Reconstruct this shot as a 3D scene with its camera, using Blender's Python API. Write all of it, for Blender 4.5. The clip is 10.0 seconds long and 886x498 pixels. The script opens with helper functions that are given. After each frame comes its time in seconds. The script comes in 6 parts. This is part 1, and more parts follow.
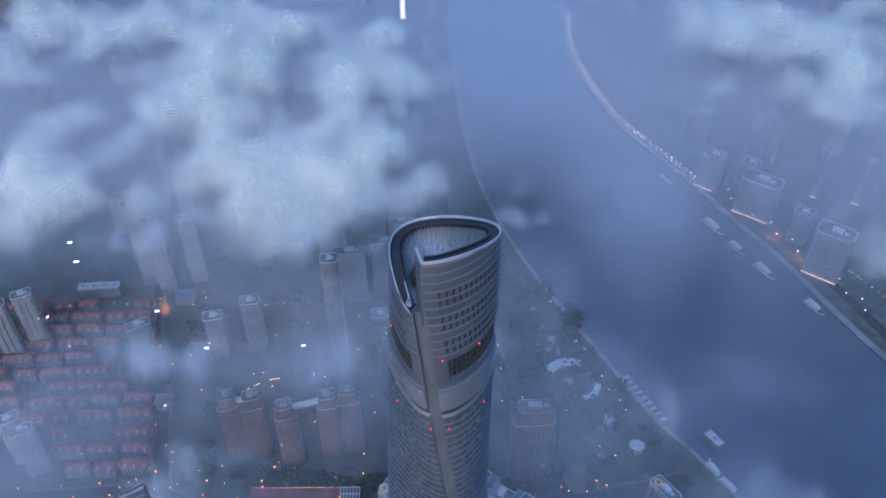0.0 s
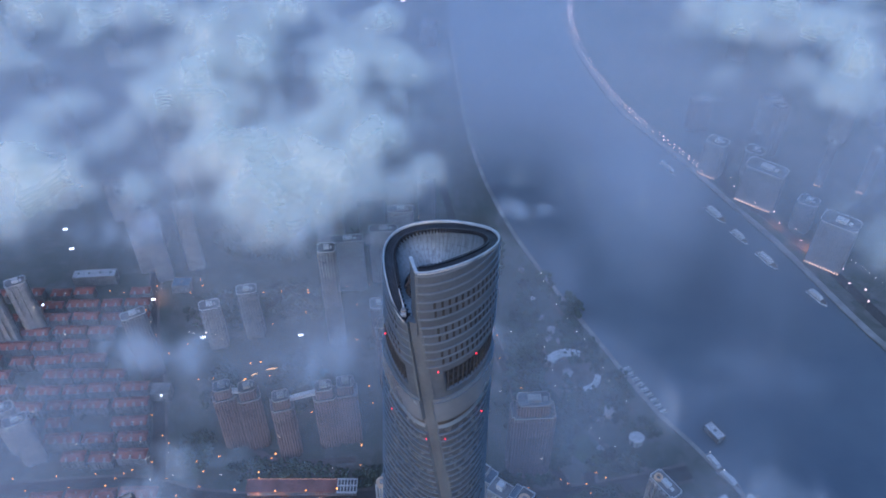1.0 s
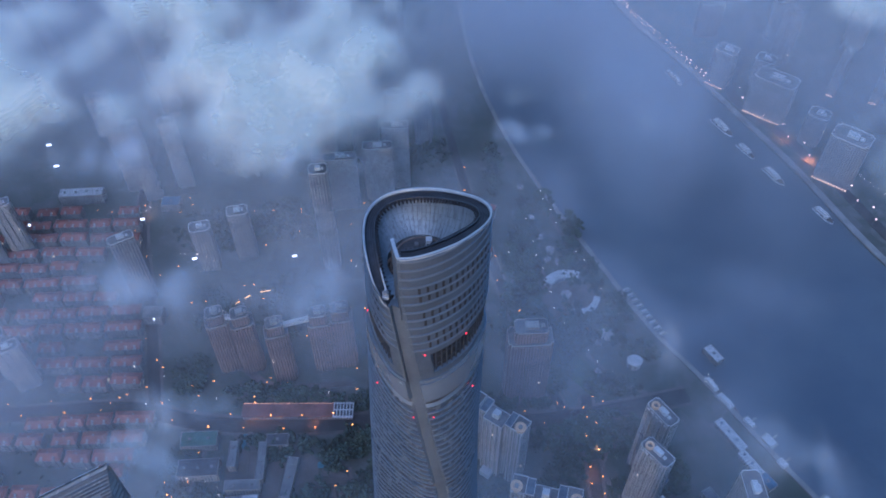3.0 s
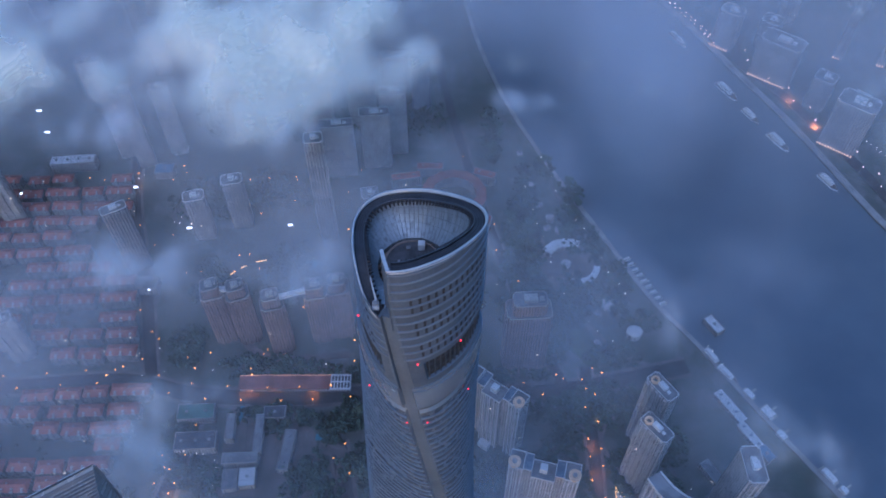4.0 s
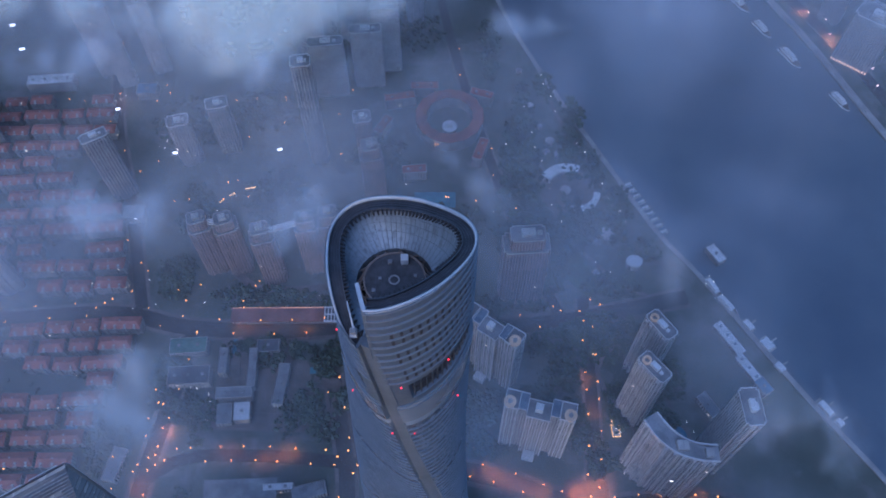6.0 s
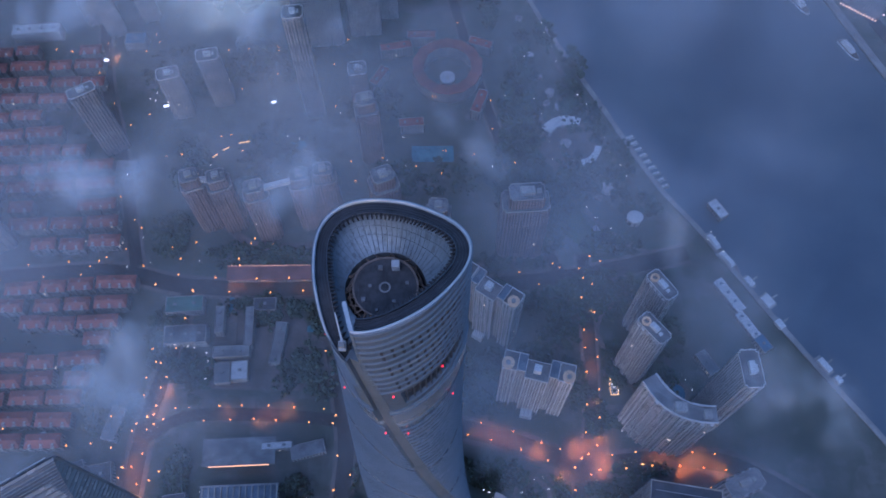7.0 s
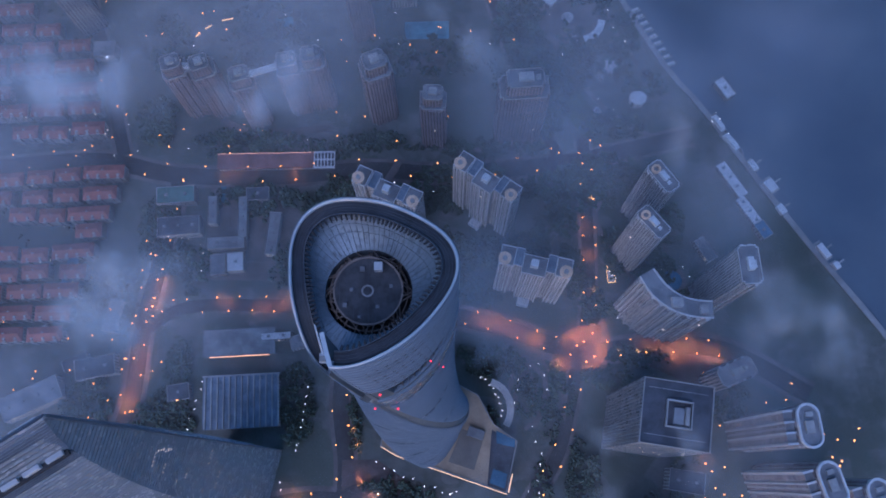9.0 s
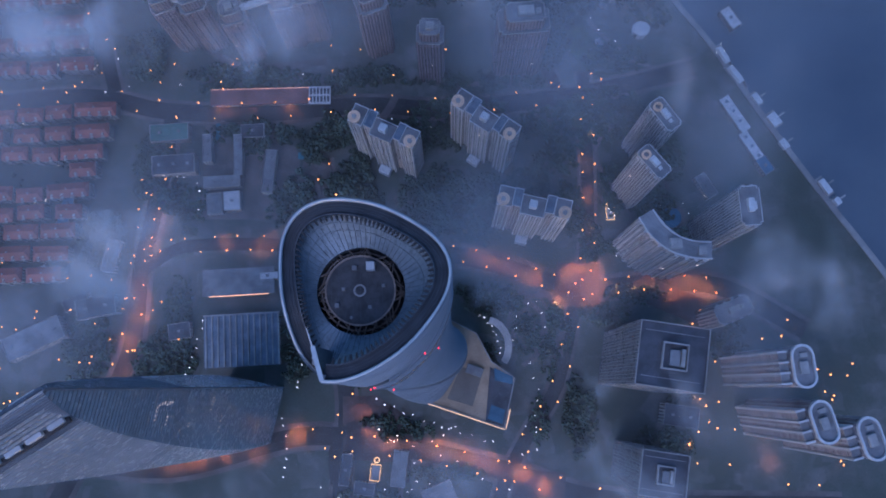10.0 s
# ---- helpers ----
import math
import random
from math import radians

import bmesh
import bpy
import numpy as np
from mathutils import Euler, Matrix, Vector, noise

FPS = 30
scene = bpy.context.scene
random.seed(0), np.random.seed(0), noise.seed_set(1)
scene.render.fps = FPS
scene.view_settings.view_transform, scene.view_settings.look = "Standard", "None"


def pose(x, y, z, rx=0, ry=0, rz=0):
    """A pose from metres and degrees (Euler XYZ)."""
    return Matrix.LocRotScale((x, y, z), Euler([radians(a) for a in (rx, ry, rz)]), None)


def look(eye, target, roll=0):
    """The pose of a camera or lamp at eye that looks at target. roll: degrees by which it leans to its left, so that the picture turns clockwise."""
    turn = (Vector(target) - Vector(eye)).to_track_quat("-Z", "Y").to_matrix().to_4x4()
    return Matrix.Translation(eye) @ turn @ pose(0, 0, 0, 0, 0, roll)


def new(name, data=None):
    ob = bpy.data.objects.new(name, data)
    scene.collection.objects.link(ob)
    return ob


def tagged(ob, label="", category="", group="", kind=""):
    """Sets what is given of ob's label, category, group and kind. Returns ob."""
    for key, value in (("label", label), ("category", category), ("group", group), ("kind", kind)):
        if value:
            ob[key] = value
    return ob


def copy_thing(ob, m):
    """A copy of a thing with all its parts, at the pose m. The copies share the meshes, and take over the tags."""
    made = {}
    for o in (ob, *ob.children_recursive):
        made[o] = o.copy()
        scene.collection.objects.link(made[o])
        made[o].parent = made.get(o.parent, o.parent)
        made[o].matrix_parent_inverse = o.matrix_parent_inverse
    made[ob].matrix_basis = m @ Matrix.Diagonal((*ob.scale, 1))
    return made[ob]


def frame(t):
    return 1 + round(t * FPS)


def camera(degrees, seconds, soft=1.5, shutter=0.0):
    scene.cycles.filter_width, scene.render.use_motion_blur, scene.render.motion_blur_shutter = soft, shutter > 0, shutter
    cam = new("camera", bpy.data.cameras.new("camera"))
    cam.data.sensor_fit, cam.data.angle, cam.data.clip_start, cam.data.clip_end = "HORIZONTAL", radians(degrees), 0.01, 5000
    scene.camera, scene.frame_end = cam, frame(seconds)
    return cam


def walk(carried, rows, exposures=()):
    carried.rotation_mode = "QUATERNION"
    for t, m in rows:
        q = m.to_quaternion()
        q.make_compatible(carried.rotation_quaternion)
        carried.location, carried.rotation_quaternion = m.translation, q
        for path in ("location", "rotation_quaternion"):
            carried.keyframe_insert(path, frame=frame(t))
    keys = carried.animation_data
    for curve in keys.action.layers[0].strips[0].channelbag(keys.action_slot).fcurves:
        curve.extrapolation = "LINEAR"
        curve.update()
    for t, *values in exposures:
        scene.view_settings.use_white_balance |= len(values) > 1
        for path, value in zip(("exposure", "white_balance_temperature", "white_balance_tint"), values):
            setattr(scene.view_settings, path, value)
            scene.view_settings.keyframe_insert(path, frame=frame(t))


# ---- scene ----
# seconds, stops, kelvin, tint
EXPOSURES = [(0.0, 1.31, 4690, 20), (4.0, 1.2, 4530, 23), (10.0, 1.03, 4550, 29)]
cam = camera(57.00, 10.0, soft=1.8)
# seconds, place, pitch, roll, yaw
PATH = [
    (0.0, 1.81, -249.36, 828.92, -40.611, -0.307, 0.001),
    (0.5, 2.35, -241.69, 827.92, -40.680, -0.238, 0.041),
    (1.0, 3.50, -233.10, 827.99, -41.899, -0.127, 0.048),
    (1.5, 5.21, -223.76, 827.67, -44.915, -0.231, 0.105),
    (2.0, 6.29, -212.92, 827.37, -46.383, -0.251, 0.121),
    (2.5, 7.35, -202.20, 826.70, -47.640, -0.290, 0.104),
    (4.0, 10.82, -168.75, 826.34, -52.167, -0.405, 0.128),
    (4.5, 12.13, -156.97, 826.31, -53.880, -0.503, 0.140),
    (5.0, 13.18, -145.19, 825.77, -55.590, -0.479, 0.139),
    (5.5, 14.24, -132.93, 825.18, -57.431, -0.486, 0.120),
    (7.0, 17.41, -96.64, 822.85, -63.784, -0.750, 0.158),
    (7.5, 18.55, -85.12, 822.43, -65.924, -0.905, 0.252),
    (8.0, 19.55, -73.14, 822.38, -68.456, -1.112, 0.327),
    (8.5, 20.74, -61.35, 822.55, -71.544, -1.443, 0.497),
    (9.0, 21.88, -49.70, 823.09, -74.533, -1.935, 0.824),
    (9.5, 23.11, -38.10, 823.57, -77.550, -2.723, 1.434),
    (10.0, 24.31, -26.46, 823.88, -80.440, -3.536, 2.171),
]
walk(cam, [(t, pose(x, y, z, 90 + p, 0, w) @ pose(0, 0, 0, 0, 0, r)) for t, x, y, z, p, r, w in PATH], EXPOSURES)

# ---- sky and sun: blue hour under a broken low cloud deck ----
world = bpy.data.worlds.new("world")
scene.world = world
world.use_nodes = True
wn = world.node_tree.nodes
sky = wn.new("ShaderNodeTexSky")
sky.sky_type = "NISHITA"
sky.sun_disc = False
sky.sun_elevation = radians(9)
sky.sun_rotation = radians(200)
sky.air_density, sky.dust_density, sky.ozone_density = 1.3, 1.0, 3.0
wn["Background"].inputs["Strength"].default_value = 0.13
world.node_tree.links.new(sky.outputs["Color"], wn["Background"].inputs["Color"])
sun = new("sun", bpy.data.lights.new("sun", "SUN"))
sun.data.energy, sun.data.angle, sun.data.color = 0.5, radians(40), (1.0, 0.95, 0.9)
sun.matrix_world = look((0, 0, 0), (0.25, 0.6, -1.0))
scene.cycles.transparent_max_bounces = 40


# ---- helpers ----
def mesh_of(name, verts, faces, mats=(), index=None, smooth=False):
    me = bpy.data.meshes.new(name)
    me.from_pydata([tuple(v) for v in verts], [], [tuple(f) for f in faces])
    for m in mats:
        me.materials.append(m)
    if index is not None:
        me.polygons.foreach_set("material_index", np.array(index, dtype=np.int32))
    if smooth:
        me.polygons.foreach_set("use_smooth", np.ones(len(me.polygons), dtype=bool))
    me.update()
    return me


def thing(name, at=(0, 0, 0), turn=0.0, label="", category="", group="", kind=""):
    ob = new(name)
    ob.empty_display_size = 1.0
    ob.matrix_basis = pose(*at, 0, 0, turn)
    return tagged(ob, label, category, group, kind)


def part(name, me, material, parent, label="", at=None):
    """One mesh under a thing or a part, in the parent's own axes."""
    if isinstance(me, bmesh.types.BMesh):
        bm, me = me, bpy.data.meshes.new(name)
        bm.to_mesh(me)
        bm.free()
    if material is not None and not me.materials:
        me.materials.append(material)
    ob = new(name, me)
    ob.parent = parent
    if at is not None:
        ob.matrix_basis = at
    if label:
        ob["label"] = label
    return ob


def add_box(bm, x0, y0, z0, x1, y1, z1, turn=0.0, about=(0, 0)):
    c, s = math.cos(radians(turn)), math.sin(radians(turn))
    vs = []
    for z in (z0, z1):
        for x, y in ((x0, y0), (x1, y0), (x1, y1), (x0, y1)):
            vs.append(bm.verts.new((about[0] + c * x - s * y, about[1] + s * x + c * y, z)))
    for f in ((3, 2, 1, 0), (4, 5, 6, 7), (0, 1, 5, 4), (1, 2, 6, 5), (2, 3, 7, 6), (3, 0, 4, 7)):
        bm.faces.new([vs[i] for i in f])


def box(x0, y0, z0, x1, y1, z1, turn=0.0, about=(0, 0), bevel=0.0):
    bm = bmesh.new()
    add_box(bm, x0, y0, z0, x1, y1, z1, turn, about)
    if bevel:
        bmesh.ops.bevel(bm, geom=bm.edges[:], offset=bevel, segments=1, affect="EDGES")
    return bm


def add_prism(bm, pts, z0, z1):
    """A straight-sided solid over a plan polygon that runs counter-clockwise."""
    lo = [bm.verts.new((x, y, z0)) for x, y in pts]
    hi = [bm.verts.new((x, y, z1)) for x, y in pts]
    n = len(pts)
    bm.faces.new(hi)
    bm.faces.new(lo[::-1])
    for i in range(n):
        j = (i + 1) % n
        bm.faces.new((lo[i], lo[j], hi[j], hi[i]))


def prism(pts, z0, z1):
    bm = bmesh.new()
    add_prism(bm, pts, z0, z1)
    return bm


def add_wall_ring(bm, pts, z0, z1, thick):
    """A parapet: an upright band of that thickness inside a plan polygon."""
    n = len(pts)
    cx, cy = sum(p[0] for p in pts) / n, sum(p[1] for p in pts) / n
    def inner(p):
        d = math.hypot(p[0] - cx, p[1] - cy)
        k = max(0.1, 1 - thick * 1.3 / d)
        return cx + (p[0] - cx) * k, cy + (p[1] - cy) * k
    rows = []
    for q, z in ((pts, z0), (pts, z1), ([inner(p) for p in pts], z1), ([inner(p) for p in pts], z0)):
        rows.append([bm.verts.new((x, y, z)) for x, y in q])
    for a, b in ((0, 1), (1, 2), (2, 3), (3, 0)):
        for i in range(n):
            j = (i + 1) % n
            bm.faces.new((rows[a][i], rows[a][j], rows[b][j], rows[b][i]))


def wall_ring(pts, z0, z1, thick):
    bm = bmesh.new()
    add_wall_ring(bm, pts, z0, z1, thick)
    return bm


def add_rod(bm, a, b, r, sides=6, r2=None):
    a, b = Vector(a), Vector(b)
    q = (b - a).to_track_quat("Z", "Y").to_matrix()
    rows = []
    for p, rad in ((a, r), (b, r if r2 is None else r2)):
        rows.append([bm.verts.new(p + q @ Vector((rad * math.cos(2 * math.pi * k / sides), rad * math.sin(2 * math.pi * k / sides), 0))) for k in range(sides)])
    for k in range(sides):
        j = (k + 1) % sides
        bm.faces.new((rows[0][k], rows[0][j], rows[1][j], rows[1][k]))
    bm.faces.new(rows[1])
    bm.faces.new(rows[0][::-1])


def rod(a, b, r, sides=6, r2=None):
    bm = bmesh.new()
    add_rod(bm, a, b, r, sides, r2)
    return bm


def ring_pts(cx, cy, rx, ry, n, start=0.0, turn=0.0):
    c, s = math.cos(radians(turn)), math.sin(radians(turn))
    out = []
    for k in range(n):
        a = radians(start) + 2 * math.pi * k / n
        x, y = rx * math.cos(a), ry * math.sin(a)
        out.append((cx + c * x - s * y, cy + s * x + c * y))
    return out


def annulus(cx, cy, r0, r1, z0, z1, n=32):
    bm = bmesh.new()
    rows = []
    for r, z in ((r1, z0), (r1, z1), (r0, z1), (r0, z0)):
        rows.append([bm.verts.new((x, y, z)) for x, y in ring_pts(cx, cy, r, r, n)])
    for a in range(4):
        for k in range(n):
            j = (k + 1) % n
            bm.faces.new((rows[a][k], rows[a][j], rows[(a + 1) % 4][j], rows[(a + 1) % 4][k]))
    return bm


def smooth_line(pts, step):
    """Points every so many metres along a Catmull-Rom curve through pts."""
    p = [Vector(q) for q in pts]
    p = [2 * p[0] - p[1], *p, 2 * p[-1] - p[-2]]
    out = []
    for i in range(1, len(p) - 2):
        n = max(1, int((p[i + 1] - p[i]).length / step))
        for k in range(n):
            t = k / n
            out.append(0.5 * (2 * p[i] + (p[i + 1] - p[i - 1]) * t + (2 * p[i - 1] - 5 * p[i] + 4 * p[i + 1] - p[i + 2]) * t * t + (3 * p[i] - p[i - 1] - 3 * p[i + 1] + p[i + 2]) * t ** 3))
    out.append(p[-2])
    return out


def ribbon(pts, width, z0, z1, step=12):
    """A road slab along a curve."""
    line = smooth_line(pts, step)
    verts, faces = [], []
    for i, p in enumerate(line):
        d = (line[min(i + 1, len(line) - 1)] - line[max(i - 1, 0)]).normalized()
        n = Vector((-d.y, d.x)) * width / 2
        for q, z in ((p - n, z0), (p - n, z1), (p + n, z1), (p + n, z0)):
            verts.append((q.x, q.y, z))
    for i in range(len(line) - 1):
        a, b = 4 * i, 4 * i + 4
        faces += [(a + k, b + k, b + k + 1, a + k + 1) for k in range(3)]
    faces += [(3, 2, 1, 0), tuple(4 * len(line) - 4 + k for k in range(4))]
    return mesh_of("strip", verts, faces)


# ---- materials ----
def nodes_of(name):
    m = bpy.data.materials.new(name)
    m.use_nodes = True
    nt = m.node_tree
    return m, nt, nt.nodes["Principled BSDF"]


def math_node(nt, op, a, b=None, c=None):
    n = nt.nodes.new("ShaderNodeMath")
    n.operation = op
    for i, v in enumerate((a, b, c)):
        if v is None:
            continue
        if isinstance(v, (int, float)):
            n.inputs[i].default_value = v
        else:
            nt.links.new(v, n.inputs[i])
    return n.outputs[0]


def noise_node(nt, scale, detail=4.0, coord=None, rough=0.55):
    n = nt.nodes.new("ShaderNodeTexNoise")
    n.inputs["Scale"].default_value = scale
    n.inputs["Detail"].default_value = detail
    n.inputs["Roughness"].default_value = rough
    if coord is None:
        coord = nt.nodes.new("ShaderNodeNewGeometry").outputs["Position"]
    nt.links.new(coord, n.inputs["Vector"])
    return n.outputs["Fac"]


def mix_node(nt, fac, a, b):
    n = nt.nodes.new("ShaderNodeMix")
    n.data_type = "RGBA"
    for sock, v in ((n.inputs[0], fac), (n.inputs[6], a), (n.inputs[7], b)):
        if isinstance(v, tuple):
            sock.default_value = (*v, 1.0)
        elif isinstance(v, (int, float)):
            sock.default_value = v
        else:
            nt.links.new(v, sock)
    return n.outputs[2]


def ramp_node(nt, fac, lo, hi):
    n = nt.nodes.new("ShaderNodeMapRange")
    n.interpolation_type = "SMOOTHSTEP"
    nt.links.new(fac, n.inputs["Value"])
    n.inputs["From Min"].default_value, n.inputs["From Max"].default_value = lo, hi
    return n.outputs["Result"]


def bump_node(nt, bsdf, height, strength, distance):
    n = nt.nodes.new("ShaderNodeBump")
    n.inputs["Strength"].default_value, n.inputs["Distance"].default_value = strength, distance
    nt.links.new(height, n.inputs["Height"])
    nt.links.new(n.outputs["Normal"], bsdf.inputs["Normal"])


def shade(c, k):
    return tuple(min(1.0, v * k) for v in c)


def surface(name, colour, rough=0.7, metal=0.0, big=0.03, fine=0.6, vary=0.35, stain=None, bump=0.3, per_object=0.0):
    """A weathered surface: broad stains, fine grain and a little relief."""
    m, nt, b = nodes_of(name)
    n1 = ramp_node(nt, noise_node(nt, big, 5), 0.3, 0.7)
    n2 = noise_node(nt, fine, 4)
    col = mix_node(nt, n1, shade(colour, 1 - vary), stain or shade(colour, 1 + vary))
    col = mix_node(nt, math_node(nt, "MULTIPLY", n2, 0.5), col, shade(colour, 0.6))
    if per_object:
        rnd = nt.nodes.new("ShaderNodeObjectInfo").outputs["Random"]
        col = mix_node(nt, math_node(nt, "MULTIPLY", rnd, per_object), col, shade(colour, 0.35))
    nt.links.new(col, b.inputs["Base Color"])
    b.inputs["Metallic"].default_value = metal
    nt.links.new(math_node(nt, "MULTIPLY_ADD", n2, 0.25, rough - 0.12), b.inputs["Roughness"])
    if bump:
        bump_node(nt, b, n2, bump, 0.3)
    return m


def facade(name, wall, glass, floor=3.2, bay=3.4, win=0.55, lit=0.0, rough=0.6, open_z=0.62):
    """Painted wall with rows of window openings, at real storey height; a few rooms are lit."""
    m, nt, b = nodes_of(name)
    tc = nt.nodes.new("ShaderNodeTexCoord")
    sep = nt.nodes.new("ShaderNodeSeparateXYZ")
    nt.links.new(tc.outputs["Object"], sep.inputs[0])
    nrm = nt.nodes.new("ShaderNodeSeparateXYZ")
    nt.links.new(tc.outputs["Normal"], nrm.inputs[0])
    ax = math_node(nt, "ABSOLUTE", nrm.outputs["X"])
    ay = math_node(nt, "ABSOLUTE", nrm.outputs["Y"])
    az = math_node(nt, "ABSOLUTE", nrm.outputs["Z"])
    u = math_node(nt, "ADD", math_node(nt, "MULTIPLY", sep.outputs["X"], ay), math_node(nt, "MULTIPLY", sep.outputs["Y"], ax))
    uu = math_node(nt, "DIVIDE", u, bay)
    vv = math_node(nt, "DIVIDE", sep.outputs["Z"], floor)
    fu = math_node(nt, "FRACT", uu)
    fv = math_node(nt, "FRACT", vv)
    inu = math_node(nt, "LESS_THAN", math_node(nt, "ABSOLUTE", math_node(nt, "SUBTRACT", fu, 0.5)), win / 2)
    inv = math_node(nt, "LESS_THAN", math_node(nt, "ABSOLUTE", math_node(nt, "SUBTRACT", fv, 0.55)), open_z / 2)
    mask = math_node(nt, "MULTIPLY", math_node(nt, "MULTIPLY", inu, inv), math_node(nt, "LESS_THAN", az, 0.5))
    cell = nt.nodes.new("ShaderNodeCombineXYZ")
    nt.links.new(math_node(nt, "FLOOR", uu), cell.inputs[0])
    nt.links.new(math_node(nt, "FLOOR", vv), cell.inputs[1])
    nt.links.new(math_node(nt, "MULTIPLY_ADD", nt.nodes.new("ShaderNodeObjectInfo").outputs["Random"], 50.0, math_node(nt, "ROUND", math_node(nt, "MULTIPLY", nrm.outputs["X"], 3.0))), cell.inputs[2])
    wnz = nt.nodes.new("ShaderNodeTexWhiteNoise")
    nt.links.new(cell.outputs[0], wnz.inputs["Vector"])
    stain = ramp_node(nt, noise_node(nt, 0.05, 5), 0.3, 0.7)
    wallc = mix_node(nt, stain, shade(wall, 0.75), shade(wall, 1.1))
    wallc = mix_node(nt, math_node(nt, "MULTIPLY", noise_node(nt, 0.8, 3), 0.4), wallc, shade(wall, 0.6))
    glassc = mix_node(nt, wnz.outputs["Value"], shade(glass, 0.5), shade(glass, 1.5))
    nt.links.new(mix_node(nt, mask, wallc, glassc), b.inputs["Base Color"])
    nt.links.new(math_node(nt, "MULTIPLY_ADD", mask, 0.18 - rough, rough), b.inputs["Roughness"])
    if lit:
        on = math_node(nt, "MULTIPLY", mask, math_node(nt, "GREATER_THAN", wnz.outputs["Value"], 1 - lit))
        b.inputs["Emission Color"].default_value = (1.0, 0.72, 0.42, 1)
        nt.links.new(math_node(nt, "MULTIPLY", on, 1.6), b.inputs["Emission Strength"])
    bump_node(nt, b, math_node(nt, "SUBTRACT", 1.0, mask), 0.4, 0.25)
    return m


def glow(name, colour, strength):
    m, nt, b = nodes_of(name)
    b.inputs["Base Color"].default_value = (*shade(colour, 0.5), 1)
    b.inputs["Emission Color"].default_value = (*colour, 1)
    b.inputs["Emission Strength"].default_value = strength
    return m


def streaked(name, colour, dirt):
    """Metal cladding with rain streaks that run down it, and fine panel lines."""
    m, nt, b = nodes_of(name)
    lay = nt.nodes.new("ShaderNodeMapping")
    lay.inputs["Scale"].default_value = (1.0, 1.0, 0.07)
    nt.links.new(nt.nodes.new("ShaderNodeNewGeometry").outputs["Position"], lay.inputs["Vector"])
    run = ramp_node(nt, noise_node(nt, 0.7, 5, lay.outputs[0], 0.6), 0.45, 0.72)
    grime = ramp_node(nt, noise_node(nt, 0.12, 5), 0.35, 0.7)
    col = mix_node(nt, math_node(nt, "MULTIPLY", run, 0.75), colour, dirt)
    col = mix_node(nt, math_node(nt, "MULTIPLY", grime, 0.4), col, shade(colour, 0.6))
    nt.links.new(col, b.inputs["Base Color"])
    b.inputs["Metallic"].default_value = 0.2
    nt.links.new(math_node(nt, "MULTIPLY_ADD", run, 0.25, 0.4), b.inputs["Roughness"])
    bump_node(nt, b, run, 0.1, 0.2)
    return m


ALU = surface("brushed_aluminium_panel", (0.17, 0.195, 0.225), 0.45, 0.3, 0.05, 0.9, 0.12, bump=0.1)
COPING = surface("pale_metal_coping", (0.42, 0.43, 0.44), 0.45, 0.1, 0.2, 2.0, 0.15, bump=0.1)
TOWER_GLASS = surface("tower_curtain_glass", (0.105, 0.115, 0.13), 0.25, 0.35, 0.03, 0.25, 0.25, bump=0.05)
CROWN_PANEL = surface("crown_panel", (0.096, 0.11, 0.13), 0.5, 0.25, 0.06, 0.7, 0.18, bump=0.15)
CREASE = surface("crease_cladding", (0.115, 0.13, 0.148), 0.5, 0.2, 0.05, 1.0, 0.2, bump=0.1)
# near-black: shade of recesses, slots and pit put into the colour; brackets share it
RECESS = surface("dark_parts_and_recess_shade", (0.03, 0.027, 0.027), 0.7, 0.0, 0.1, 1.2, 0.4, bump=0.2)
BELT = surface("pale_glass_belt", (0.23, 0.25, 0.28), 0.22, 0.4, 0.04, 0.3, 0.2, bump=0.04)
RIB = surface("bowl_rib_metal", (0.19, 0.212, 0.232), 0.5, 0.2, 0.2, 1.5, 0.2)
STEEL_GREY = surface("grey_frame_steel", (0.07, 0.073, 0.08), 0.55, 0.3, 0.2, 1.5, 0.25)
BOWL = streaked("bowl_cladding", (0.255, 0.285, 0.31), (0.12, 0.125, 0.13))
TRACK = surface("roof_track_deck", (0.045, 0.045, 0.05), 0.75, 0.0, 0.3, 1.8, 0.35)
DECK = surface("helipad_deck", (0.06, 0.058, 0.06), 0.8, 0.0, 0.25, 1.5, 0.45)
STEEL = surface("brown_truss_steel", (0.24, 0.19, 0.155), 0.6, 0.3, 0.4, 2.0, 0.3)
WHITE = surface("white_paint", (0.45, 0.455, 0.46), 0.5, 0.0, 0.3, 2.0, 0.12)
RED_LIGHT = glow("red_beacon_glass", (1.0, 0.02, 0.03), 1.5)
AMBER = glow("sodium_lamp_glass", (1.0, 0.3, 0.035), 3.4)
PALE_LAMP = glow("white_lamp_glass", (1.0, 0.86, 0.62), 2.7)
BLUE_GLASS = surface("blue_skylight_glass", (0.09, 0.16, 0.22), 0.15, 0.2, 0.05, 0.4, 0.3, bump=0.05)
SWFC_GLASS = surface("blue_grey_curtain_glass", (0.33, 0.36, 0.4), 0.25, 0.25, 0.02, 0.2, 0.12, bump=0.03)
SWFC_BAND = surface("dark_floor_band", (0.14, 0.15, 0.17), 0.35, 0.3, 0.05, 0.5, 0.3, bump=0.1)
ASPHALT = surface("asphalt", (0.055, 0.052, 0.05), 0.85, 0.0, 0.02, 0.5, 0.35)
PAVING = surface("worn_paving", (0.115, 0.102, 0.094), 0.8, 0.0, 0.03, 0.4, 0.35)
CONCRETE = surface("weathered_concrete", (0.27, 0.26, 0.25), 0.8, 0.0, 0.05, 0.5, 0.3)
